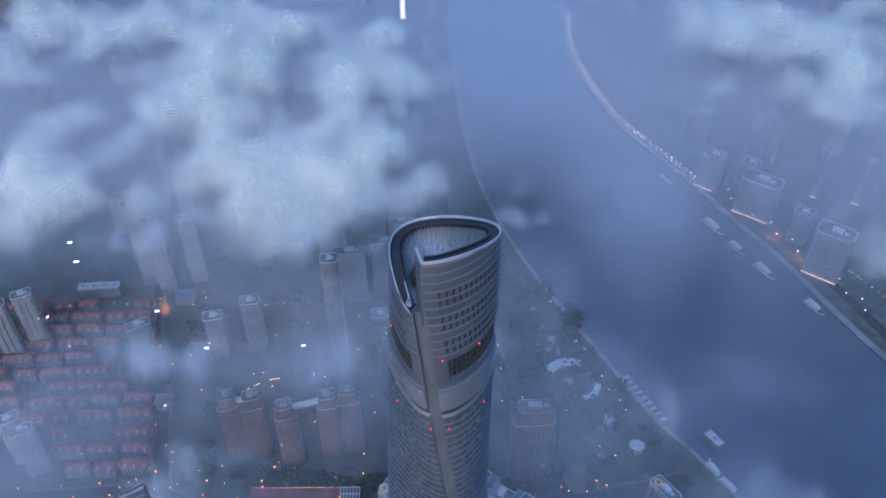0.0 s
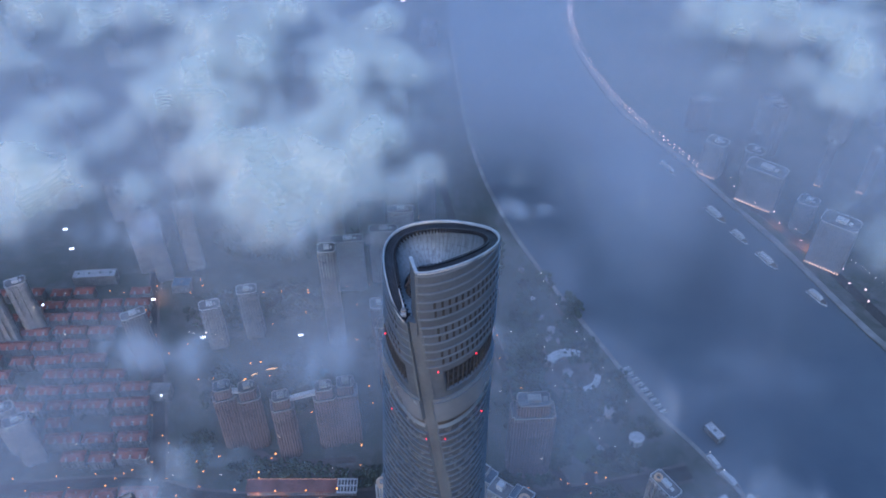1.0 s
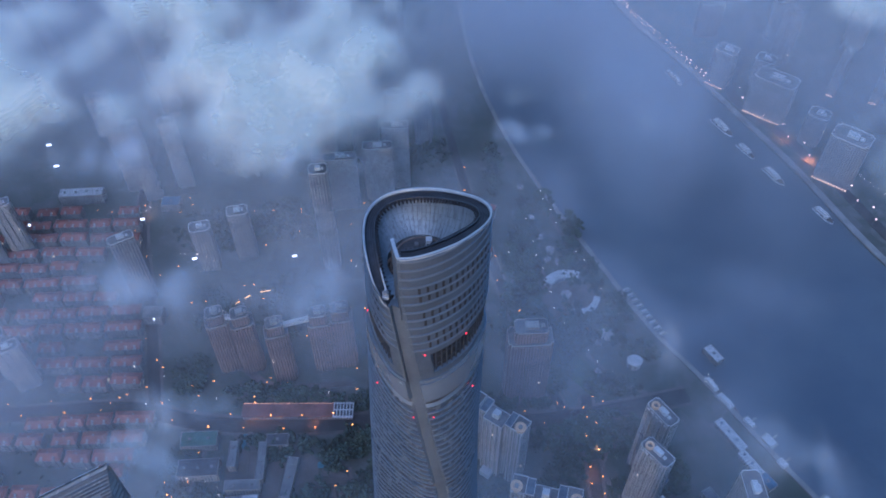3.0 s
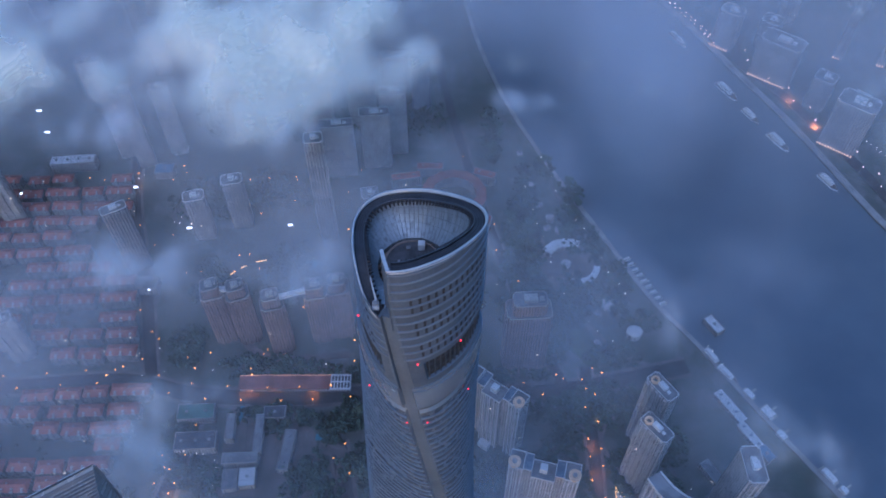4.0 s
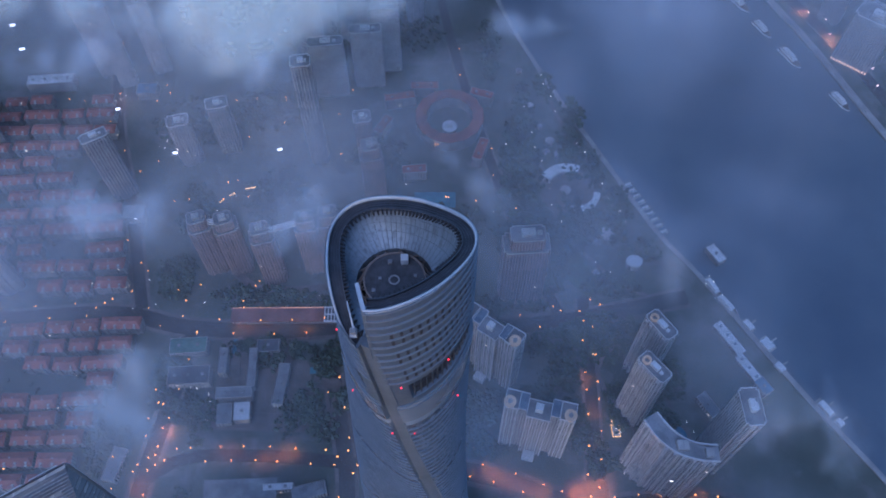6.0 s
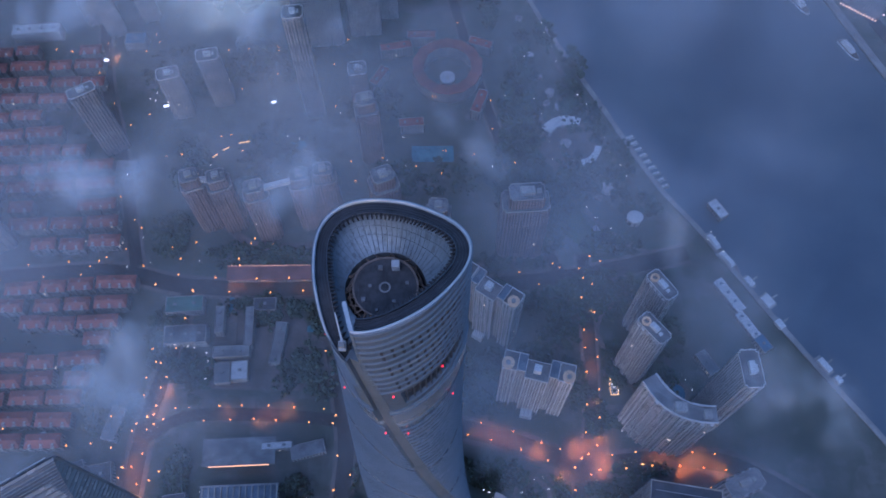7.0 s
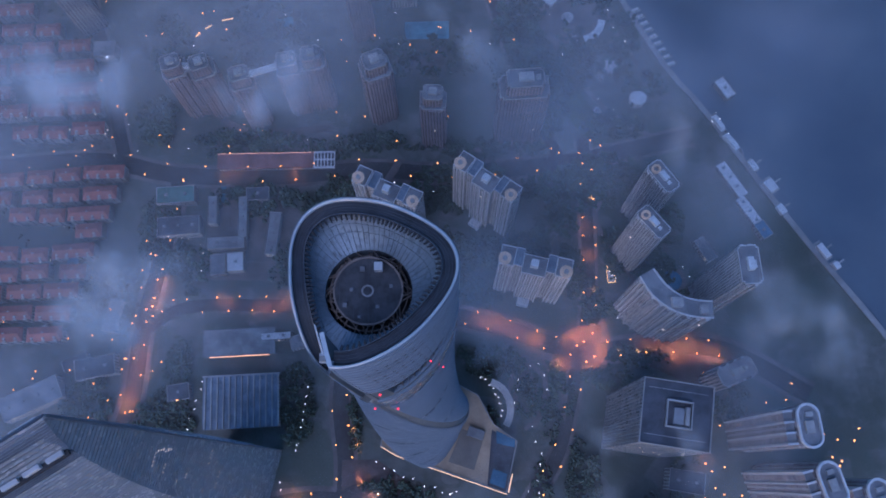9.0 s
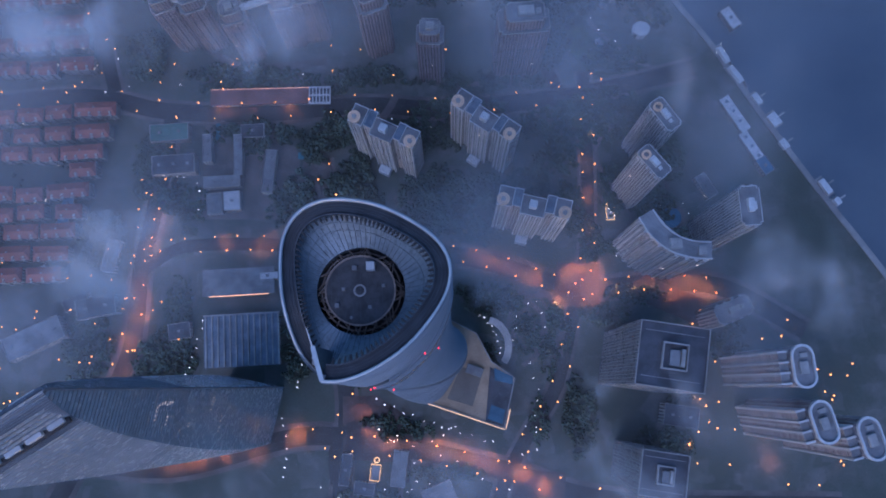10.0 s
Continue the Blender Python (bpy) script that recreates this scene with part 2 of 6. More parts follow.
ROOF_GREY = surface("grey_roof_felt", (0.17, 0.17, 0.175), 0.85, 0.0, 0.06, 0.6, 0.35)
ROOF_DARK = surface("dark_roof_felt", (0.06, 0.06, 0.068), 0.8, 0.0, 0.06, 0.6, 0.4)
WHITE_ROOF = surface("white_membrane_roof", (0.42, 0.42, 0.425), 0.6, 0.0, 0.1, 0.8, 0.15)
TILE_RED = surface("red_clay_roof_tiles", (0.24, 0.085, 0.065), 0.8, 0.0, 0.08, 0.9, 0.3, per_object=0.45)
PLASTER = facade("pale_plaster_facade", (0.3, 0.285, 0.27), (0.06, 0.06, 0.07), 3.0, 3.2, 0.45, 0.003)
WHITE_SLAB = facade("white_ribbed_facade", (0.38, 0.37, 0.365), (0.2, 0.21, 0.24), 3.3, 2.6, 0.6, 0.0006, open_z=0.7)
PINK = facade("pinkish_brick_facade", (0.2, 0.155, 0.15), (0.1, 0.08, 0.08), 3.0, 3.0, 0.5, 0.0008)
GREY_FACADE = facade("grey_tower_facade", (0.26, 0.26, 0.275), (0.1, 0.11, 0.13), 3.4, 3.4, 0.6, 0.0015)
OFFICE = facade("dark_office_facade", (0.2, 0.21, 0.23), (0.175, 0.185, 0.205), 4.0, 3.0, 0.75, 0.002)
OVAL_WALL = facade("banded_tower_facade", (0.3, 0.285, 0.29), (0.19, 0.155, 0.165), 3.3, 6.0, 0.7, 0.002)
LEAF = surface("dark_foliage", (0.05, 0.065, 0.045), 0.85, 0.0, 0.05, 0.7, 0.5, bump=0.6)
LAWN = surface("lawn", (0.05, 0.07, 0.035), 0.9, 0.0, 0.04, 0.6, 0.4)


# ---- ground, river ----
def ground_material():
    m, nt, b = nodes_of("city_ground")
    big = ramp_node(nt, noise_node(nt, 0.012, 6), 0.4, 0.6)
    mid = ramp_node(nt, noise_node(nt, 0.06, 5), 0.35, 0.65)
    fine = noise_node(nt, 0.5, 5)
    # plots of planting, paving and yards, side by side
    pos = nt.nodes.new("ShaderNodeNewGeometry").outputs["Position"]
    warp = nt.nodes.new("ShaderNodeVectorMath")
    warp.operation = "MULTIPLY_ADD"
    nw = nt.nodes.new("ShaderNodeTexNoise")
    nw.inputs["Scale"].default_value = 0.03
    nt.links.new(pos, nw.inputs["Vector"])
    nt.links.new(nw.outputs["Color"], warp.inputs[0])
    warp.inputs[1].default_value = (14, 14, 0)
    nt.links.new(pos, warp.inputs[2])
    vor = nt.nodes.new("ShaderNodeTexVoronoi")
    vor.distance = "CHEBYCHEV"
    vor.inputs["Scale"].default_value = 0.05
    nt.links.new(warp.outputs[0], vor.inputs["Vector"])
    sepc = nt.nodes.new("ShaderNodeSeparateColor")
    nt.links.new(vor.outputs["Color"], sepc.inputs[0])
    col = mix_node(nt, big, (0.045, 0.06, 0.045), (0.12, 0.118, 0.112))
    col = mix_node(nt, math_node(nt, "MULTIPLY", sepc.outputs[0], 0.75), col, (0.045, 0.058, 0.042))
    col = mix_node(nt, math_node(nt, "MULTIPLY", math_node(nt, "GREATER_THAN", sepc.outputs[1], 0.78), 0.3), col, (0.15, 0.145, 0.14))
    col = mix_node(nt, math_node(nt, "MULTIPLY", mid, 0.5), col, (0.04, 0.048, 0.036))
    col = mix_node(nt, math_node(nt, "MULTIPLY", fine, 0.45), col, (0.13, 0.125, 0.115))
    nt.links.new(col, b.inputs["Base Color"])
    b.inputs["Roughness"].default_value = 0.9
    bump_node(nt, b, fine, 0.4, 0.6)
    return m


def water_material():
    m, nt, b = nodes_of("river_water")
    big = ramp_node(nt, noise_node(nt, 0.006, 5), 0.3, 0.7)
    nt.links.new(mix_node(nt, big, (0.085, 0.1, 0.122), (0.112, 0.13, 0.148)), b.inputs["Base Color"])
    b.inputs["Roughness"].default_value = 0.32
    b.inputs["IOR"].default_value = 1.33
    bump_node(nt, b, noise_node(nt, 0.15, 6), 0.35, 0.8)
    return m


GROUND = ground_material()
NEAR_SHORE = [(-60, 4200), (-10, 2200), (20, 1400), (52, 1000), (95, 789), (150, 640), (216, 500), (268, 392), (312, 326), (373, 224), (420, 150), (470, 74), (560, -80), (700, -400), (1000, -1200), (1500, -3000)]
FAR_SHORE = [(420, 4200), (350, 2300), (296, 1560), (274, 1378), (294, 1230), (328, 1089), (370, 997), (410, 921), (457, 815), (512, 695), (568, 544), (600, 470), (690, 270), (830, 0), (1200, -800), (1900, -3000)]
near_line = smooth_line(NEAR_SHORE, 25)
far_line = smooth_line(FAR_SHORE, 25)


def ground_sheet():
    """Land on both banks, the quay faces and the river bed as one sheet."""
    bm = bmesh.new()
    rows = []
    n = 160
    def at(line, k):
        f = k / n * (len(line) - 1)
        i = min(int(f), len(line) - 2)
        return line[i].lerp(line[i + 1], f - i)
    # each row runs from the west edge over both quays to the east edge
    for k in range(n + 1):
        a, b = at(near_line, k), at(far_line, k)
        row = [(-4500, a.y, 0)]
        for s in (0.3, 0.6, 0.8, 0.9, 0.96):
            row.append((-4500 + (a.x + 4500) * s, a.y, 0))
        row += [(a.x, a.y, 0), (a.x + 0.5, a.y, -6), (b.x - 0.5, b.y, -6), (b.x, b.y, 0)]
        for s in (0.05, 0.15, 0.4, 1.0):
            row.append((b.x + (4500 - b.x) * s, b.y, 0))
        rows.append([bm.verts.new(p) for p in row])
    for r0, r1 in zip(rows, rows[1:]):
        for i in range(len(r0) - 1):
            bm.faces.new((r0[i], r1[i], r1[i + 1], r0[i + 1]))
    bmesh.ops.recalc_face_normals(bm, faces=bm.faces[:])
    me = bpy.data.meshes.new("ground")
    bm.to_mesh(me)
    bm.free()
    me.materials.append(GROUND)
    return tagged(new("ground", me), "dark city ground of planting, paths and paving", "ground", kind="structure")


ground_sheet()
verts = [(-400, 4300, -2), (1000, 4300, -2), (3000, -3000, -2), (200, -3000, -2)]
wm = mesh_of("water", verts, [(3, 2, 1, 0)])
wm.materials.append(water_material())
tagged(new("water", wm), "calm dark blue river under drifting mist", "river", kind="structure")


def strip(name, pts, width, z1, material, label, category="road"):
    me = ribbon(pts, width, -0.4, z1)
    me.name = name
    me.materials.append(material)
    return tagged(new(name, me), label, category, kind="structure")


QUAY = surface("pale_quay_stone", (0.22, 0.215, 0.21), 0.8, 0.0, 0.03, 0.4, 0.3)
strip("promenade", [(p[0] - 3, p[1]) for p in NEAR_SHORE[2:13]], 6, 1.2, QUAY, "pale stone river promenade along the quay", "promenade")
strip("promenade_far", [(p[0] + 5, p[1]) for p in FAR_SHORE[2:13]], 10, 1.2, QUAY, "pale lit promenade along the far river bank", "promenade")
strip("road_1", [(-700, 262), (-493, 277), (-355, 285), (-270, 267), (-167, 262), (-60, 268), (20, 262), (120, 268), (200, 280), (290, 300)], 18, 0.3, ASPHALT, "wide asphalt avenue with amber street lamps")
strip("road_2", [(-262, 265), (-275, 180), (-290, 97), (-297, 20), (-330, -60), (-390, -180)], 17, 0.34, ASPHALT, "wide asphalt avenue lit amber at crossings")
strip("road_3", [(-290, 96), (-250, 120), (-180, 122), (-120, 118), (-70, 112)], 13, 0.38, ASPHALT, "side street with amber lamps")
strip("road_4", [(-70, 112), (-10, 112), (68, 97), (130, 74), (176, 68), (230, 72), (300, 66), (380, 20)], 18, 0.42, ASPHALT, "street glowing amber under its lamps")
strip("road_5", [(172, 300), (170, 174), (164, 100), (150, 48), (128, -30), (96, -80), (70, -130), (40, -220)], 13, 0.46, ASPHALT, "narrow street with amber lamps")
strip("road_6", [(-105, 210), (-84, 100), (-86, 20), (-80, -40), (-84, -100), (-95, -220)], 16, 0.5, ASPHALT, "street beside the tower plaza")
strip("road_7", [(-420, -75), (-260, -100), (-120, -72), (-10, -88), (78, -110), (180, -140), (400, -150)], 18, 0.54, ASPHALT, "wide street in front of the tower")
strip("road_8", [(540, 1000), (470, 860), (520, 760), (575, 640), (620, 520), (700, 330)], 16, 0.58, ASPHALT, "riverside road lit amber on the far bank")
strip("road_9", [(-325, 290), (-360, 420), (-405, 560), (-430, 720), (-470, 1000)], 14, 0.62, ASPHALT, "street beside the housing rows")
strip("road_10", [(150, 265), (118, 345), (92, 430), (62, 540), (30, 690), (0, 860)], 12, 0.66, ASPHALT, "park-side street with amber lamps")

# pavements along the streets
for k, (name, pts, width) in enumerate((
    ("pavement_21", [(-262, 265), (-275, 180), (-290, 97), (-297, 20), (-330, -60), (-390, -180)], 27),
    ("pavement_22", [(-70, 112), (-10, 112), (68, 97), (130, 74), (176, 68), (230, 72), (300, 66), (380, 20)], 28),
    ("pavement_23", [(172, 300), (170, 174), (164, 100), (150, 48), (128, -30), (96, -80), (70, -130), (40, -220)], 20),
    ("pavement_24", [(-105, 210), (-84, 100), (-86, 20), (-80, -40), (-84, -100), (-95, -220)], 24),
    ("pavement_25", [(-420, -75), (-260, -100), (-120, -72), (-10, -88), (78, -110), (180, -140), (400, -150)], 28),
    ("pavement_26", [(-493, 277), (-355, 285), (-270, 267), (-167, 262), (-60, 268), (20, 262), (120, 268), (200, 280), (290, 300)], 26),
    ("pavement_27", [(-325, 290), (-360, 420), (-405, 560), (-430, 720)], 21),
    ("pavement_28", [(150, 265), (118, 345), (92, 430), (62, 540), (30, 690)], 18))):
    strip(name, pts, width, 0.14 + 0.015 * k, PAVING, "worn grey pavement along a street", "pavement")


# ---- the twisting tower ----
NOTCH = -104.5
STRIP = 12.0  # degrees of plan taken by the plain strip below the open slot


def taper(z):
    f = max(0.0, 610.0 - z) / 610.0
    return 1.0 + 0.25 * f + 0.75 * f ** 2 - 0.3 * f ** 3


def twist(z):
    return 0.2455 * max(0.0, 610.0 - z)


def off_notch(th):
    return (th - NOTCH + 180) % 360 - 180


def plan_radius(th):
    a, k = radians(th), radians(3 * (th - 8.8))
    return 22.9 + 2.13 * math.cos(k) + 0.28 * math.cos(2 * k) + 0.44 * math.cos(a) - 0.72 * math.cos(2 * a) - 0.4 * math.sin(2 * a)


def on_tower(th, z, out=0.0):
    """A place on the skin: th is the plan angle at the top, out the metres outward."""
    r = plan_radius(th) * taper(z) + out
    a = radians(th + twist(z))
    return r * math.cos(a), r * math.sin(a), z


def rim_height(th):
    """The rim winds down from the high corner at the slot to the sill on its other side."""
    u = min(1.0, ((th - NOTCH + 0.001) % 360) / (360 - STRIP))
    return 629.8 + 16.25 * u - 160.3 * u ** 2 + 137.9 * u ** 3 - 537.0 * max(0.0, u - 0.8) ** 2 + 1.4 * math.exp(-((u - 0.56) / 0.13) ** 2)


tower = thing("skyscraper", label="twisting rounded-triangle glass skyscraper with an open spiral crown", category="skyscraper")


def tower_shaft():
    ths = [NOTCH + 360 * k / 168 for k in range(168)]
    rows = []
    z = 0.0
    while z < 536:
        # set-back belts, their shade carried by the near-black colour
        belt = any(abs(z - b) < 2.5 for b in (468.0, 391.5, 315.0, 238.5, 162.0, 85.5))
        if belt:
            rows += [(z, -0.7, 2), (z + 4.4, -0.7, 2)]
        else:
            rows += [(z, 0.55, 0), (z + 0.75, 0.55, 0), (z + 0.75, 0.0, 1), (z + 4.4, 0.0, 1)]
        z += 4.5
    rows += [(541.5, -0.8, 2), (545.5, -0.8, 2), (545.5, 0.7, 3), (550, 0.9, 3), (558, 0.9, 3), (558.0, 0.4, 0)]
    verts, faces, mats = [], [], []
    for zz, out, _ in rows:
        for th in ths:
            o = (-1.0 if zz > 470 else -0.6) if -STRIP - 0.5 < off_notch(th) < -0.5 else out
            verts.append(on_tower(th, zz, o))
    n = len(ths)
    for i in range(len(rows) - 1):
        for k in range(n):
            j = (k + 1) % n
            faces.append((i * n + k, i * n + j, (i + 1) * n + j, (i + 1) * n + k))
            mid = ths[k] + 180 / 168
            mats.append(4 if -STRIP - 0.5 < off_notch(mid) < 0.5 else rows[i][2] if rows[i + 1][2] == rows[i][2] else 0)
    return mesh_of("shaft", verts, faces, (ALU, TOWER_GLASS, RECESS, BELT, CREASE), mats)


part("shaft", tower_shaft(), None, tower, "glass curtain wall with a pale ledge at every storey")


def crown_angles(n, lo=0.0, hi=360.0 - STRIP):
    return [NOTCH + lo + (hi - lo) * k / n for k in range(n + 1)]


def crown_skin():
    """The parapet's outer skin with ledges, cut off along the falling rim."""
    ths = crown_angles(180)
    # material 2 is the set-back plant band, coloured near-black for its shade
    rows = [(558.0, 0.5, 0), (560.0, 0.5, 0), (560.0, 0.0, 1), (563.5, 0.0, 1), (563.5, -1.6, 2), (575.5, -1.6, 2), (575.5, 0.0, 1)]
    z = 578.95
    while z < 634:
        rows += [(z - 0.05, 0.0, 1), (z, 0.5, 0), (z + 0.6, 0.5, 0), (z + 0.65, 0.0, 1)]
        z += 4.45
    verts, faces, mats = [], [], []
    for zz, out, m in rows:
        for th in ths:
            u = (th - NOTCH) % 360
            o = out
            if m == 2 and (u < 14 or u > 336):
                o = 0.0
            verts.append(on_tower(th, min(zz, rim_height(th)), o))
    n = len(ths)
    for i in range(len(rows) - 1):
        for k in range(n - 1):
            q = (i * n + k, i * n + k + 1, (i + 1) * n + k + 1, (i + 1) * n + k)
            if max(verts[v][2] for v in q) - min(verts[v][2] for v in q) < 1e-4 and rows[i][0] > 590 and verts[q[0]][2] < rows[i][0] - 0.01:
                continue
            u = (ths[k] - NOTCH) % 360
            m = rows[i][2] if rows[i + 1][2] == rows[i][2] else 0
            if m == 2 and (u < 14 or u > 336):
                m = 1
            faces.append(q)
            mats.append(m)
    return mesh_of("crown_skin", verts, faces, (ALU, CROWN_PANEL, RECESS), mats)


part("crown_skin", crown_skin(), None, tower, "grey panelled crown wall with pale ledges")


def swept(name, rows, material, n=180, lo=0.0, hi=360.0 - STRIP, smooth=False):
    """A band round the crown: rows of (metres inward, metres below the rim)."""
    ths = crown_angles(n, lo, hi)
    verts, faces = [], []
    for inward, below in rows:
        for th in ths:
            x, y, _ = on_tower(th, 610, -inward)
            verts.append((x, y, rim_height(th) - below))
    c = len(ths)
    for i in range(len(rows) - 1):
        for k in range(c - 1):
            faces.append((i * c + k, i * c + k + 1, (i + 1) * c + k + 1, (i + 1) * c + k))
    return mesh_of(name, verts, faces, (material,), smooth=smooth)


part("coping", swept("coping", [(-0.2, 1.1), (-0.35, 0.4), (-0.2, -0.15), (0.1, -0.25), (0.4, -0.15), (0.5, 0.4), (0.5, 1.0)], COPING, smooth=True), None, tower, "pale rounded metal coping")
part("gutter", swept("gutter", [(0.5, 0.9), (0.55, 1.6), (3.9, 1.6), (3.9, 0.9)], TRACK), None, tower, "dark roof track behind the coping")
for inward in (1.3, 2.1, 3.0):
    part("rail", swept("rail", [(inward, 1.6), (inward, 1.3), (inward + 0.14, 1.3), (inward + 0.14, 1.6)], STEEL_GREY), None, tower)
part("inner_parapet", swept("inner_parapet", [(3.9, 1.6), (3.9, 0.5), (4.2, 0.5), (4.2, 2.0)], STEEL_GREY), None, tower)

BOWL_TOP, BOWL_Z, PIT_R = 4.9, 600.0, 12.2


def bowl_place(th, s):
    """s runs from 0 at the inner parapet to 1 at the edge of the round pit."""
    x0, y0, _ = on_tower(th, 610, -BOWL_TOP + 0.7)
    z0 = max(rim_height(th) - 2.0, BOWL_Z + 1.0)
    a = math.atan2(y0, x0)
    x1, y1 = PIT_R * math.cos(a), PIT_R * math.sin(a)
    h = s ** 2.8
    return x0 + (x1 - x0) * h, y0 + (y1 - y0) * h, z0 + (BOWL_Z - z0) * s


def bowl():
    ths = crown_angles(180, 0.0, 360.0)
    verts, faces = [], []
    steps = 14
    for i in range(steps + 1):
        for th in ths:
            verts.append(bowl_place(th, i / steps))
    verts += [(PIT_R * math.cos(math.atan2(verts[steps * len(ths) + k][1], verts[steps * len(ths) + k][0])), PIT_R * math.sin(math.atan2(verts[steps * len(ths) + k][1], verts[steps * len(ths) + k][0])), 590.0) for k in range(len(ths))]
    n = len(ths)
    for i in range(steps + 1):
        for k in range(n - 1):
            faces.append((i * n + k, (i + 1) * n + k, (i + 1) * n + k + 1, i * n + k + 1))
    return mesh_of("bowl", verts, faces, (BOWL,))


part("bowl", bowl(), None, tower, "blue-grey cladding of the funnel inside the crown")
for k in range(64):
    th = NOTCH + 3 + 343 * k / 63
    bm = bmesh.new()
    pts = [Vector(bowl_place(th, s / 8)) for s in range(9)]
    for p, q in zip(pts, pts[1:]):
        inward = Vector((-p.x, -p.y, 0)).normalized() * 0.12
        add_rod(bm, p + inward, q + inward, 0.1, 4)
    part("bowl_rib", bm, RIB, tower)
for s in (0.22, 0.45, 0.68):
    bm = bmesh.new()
    pts = [Vector(bowl_place(th, s)) for th in crown_angles(72, 2, 346)]
    for p, q in zip(pts, pts[1:]):
        inward = Vector((-p.x, -p.y, 0)).normalized() * 0.1
        add_rod(bm, p + inward, q + inward, 0.1, 4)
    part("bowl_hoop", bm, RIB, tower)

post_bm = box(-0.28, -0.45, 0, 0.28, 0.45, 1.3)
add_box(post_bm, -0.2, 0.4, 0.2, 0.2, 1.1, 0.6)
post_me = bpy.data.meshes.new("post")
post_bm.to_mesh(post_me)
post_bm.free()
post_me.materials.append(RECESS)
for k in range(84):
    th = NOTCH + 4 + 342 * k / 83
    x, y, z = on_tower(th, 610, -4.6)
    part("bracket", post_me, None, tower, at=pose(x, y, rim_height(th) - 2.2, 0, 0, math.degrees(math.atan2(y, x)) + 90))

# solid bars on the skin; near-black colour gives the shade of open slots
slot_me = bpy.data.meshes.new("vent_slot")
sb = box(-0.45, -0.12, 0, 0.45, 0.12, 3.1)
sb.to_mesh(slot_me)
sb.free()
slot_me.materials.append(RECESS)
for ledge in (583.4, 596.75, 610.1):
    for k in range(46):
        th = NOTCH + 15 + 7.0 * k
        for z in (ledge - 3.5, ledge + 0.9):
            if z + 4.5 > rim_height(th) or rim_height(th) - ledge < 6:
                continue
            x, y, _ = on_tower(th, z, 0.03)
            part("vent_slot", slot_me, None, tower, at=pose(x, y, z, 0, 0, math.degrees(math.atan2(y, x)) + 90))

# the two ends of the parapet at the slot
def slot_wall(th, deep):
    zs = [556.0 + (rim_height(th) - 0.1 - 556.0) * k / 10 for k in range(11)]
    verts, faces = [], []
    for z in zs:
        for inward, side in ((-0.3, -0.45), (deep, -0.45), (deep, 0.45), (-0.3, 0.45)):
            x, y, _ = on_tower(th, z, -inward)
            a = radians(th + twist(z) + 90)
            verts.append((x + side * math.cos(a), y + side * math.sin(a), z))
    for i in range(10):
        for k in range(4):
            faces.append((4 * i + k, 4 * i + (k + 1) % 4, 4 * i + 4 + (k + 1) % 4, 4 * i + 4 + k))
    faces.append((40, 41, 42, 43))
    return mesh_of("slot_wall", verts, faces, (CREASE,))


part("slot_wall", slot_wall(NOTCH + 0.5, 1.6), None, tower, "pale end wall of the parapet at the open slot")
part("slot_wall", slot_wall(NOTCH - STRIP - 0.4, 3.6), None, tower, "pale end wall of the parapet at the open slot")
# the high corner turns inward beside the slot
cx, cy, _ = on_tower(NOTCH + 0.5, 620)
part("return_wall", ribbon([(cx - 0.1, cy + 0.6), (cx - 1.2, cy + 4.4), (cx - 2.2, cy + 8.2)], 0.8, 596.0, 629.2, 2), CROWN_PANEL, tower, "grey return wall beside the open slot")
part("return_coping", ribbon([(cx, cy + 0.2), (cx - 1.2, cy + 4.4), (cx - 2.2, cy + 8.3)], 1.1, 629.2, 630.1, 2), COPING, tower, "pale metal coping")


def crease_panel():
    """The plain strip that closes the slot below the crane, with a flat sill."""
    ths = [NOTCH - STRIP + STRIP * k / 8 for k in range(9)]
    zs = [545.5 + (602.0 - 545.5) * k / 12 for k in range(13)]
    verts = [on_tower(th, z, -1.3) for z in zs for th in ths]
    faces = [(9 * i + k, 9 * i + k + 1, 9 * i + 10 + k, 9 * i + 9 + k) for i in range(12) for k in range(8)]
    n = len(verts)
    verts += [on_tower(th, 602.0, -7.5) for th in ths]
    faces += [(9 * 12 + k, 9 * 12 + k + 1, n + k + 1, n + k) for k in range(8)]
    return mesh_of("crease_panel", verts, faces, (CREASE,))


part("crease_panel", crease_panel(), None, tower, "plain beige-grey strip below the open slot")

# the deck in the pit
# shade below the deck is put into the floor's near-black colour
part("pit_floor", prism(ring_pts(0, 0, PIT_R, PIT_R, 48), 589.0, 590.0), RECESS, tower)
part("deck", prism(ring_pts(0, 0, 9.6, 9.6, 48), 600.6, 601.4), DECK, tower, "dark round rooftop deck")
part("deck_edge", annulus(0, 0, 9.3, 9.8, 601.0, 601.8, 48), STEEL, tower)
part("landing_ring", annulus(-0.2, 0.0, 1.25, 1.75, 601.4, 601.46, 32), CONCRETE, tower, "white painted ring")
part("plant_box", box(1.8, 5.2, 601.4, 4.2, 7.6, 604.4, bevel=0.15), WHITE, tower, "white plant housing")
for x, y, w, h in ((-1.6, 6.2, 0.7, 0.8), (-4.6, 0.4, 0.5, 0.6), (2.6, -4.6, 0.5, 0.5), (-6.4, -4.0, 0.6, 0.9), (6.4, 1.2, 0.5, 0.7), (-2.4, -7.4, 0.4, 0.8)):
    part("vent", box(x - w, y - w, 601.4, x + w, y + w, 601.4 + h, bevel=0.08), ROOF_GREY, tower)
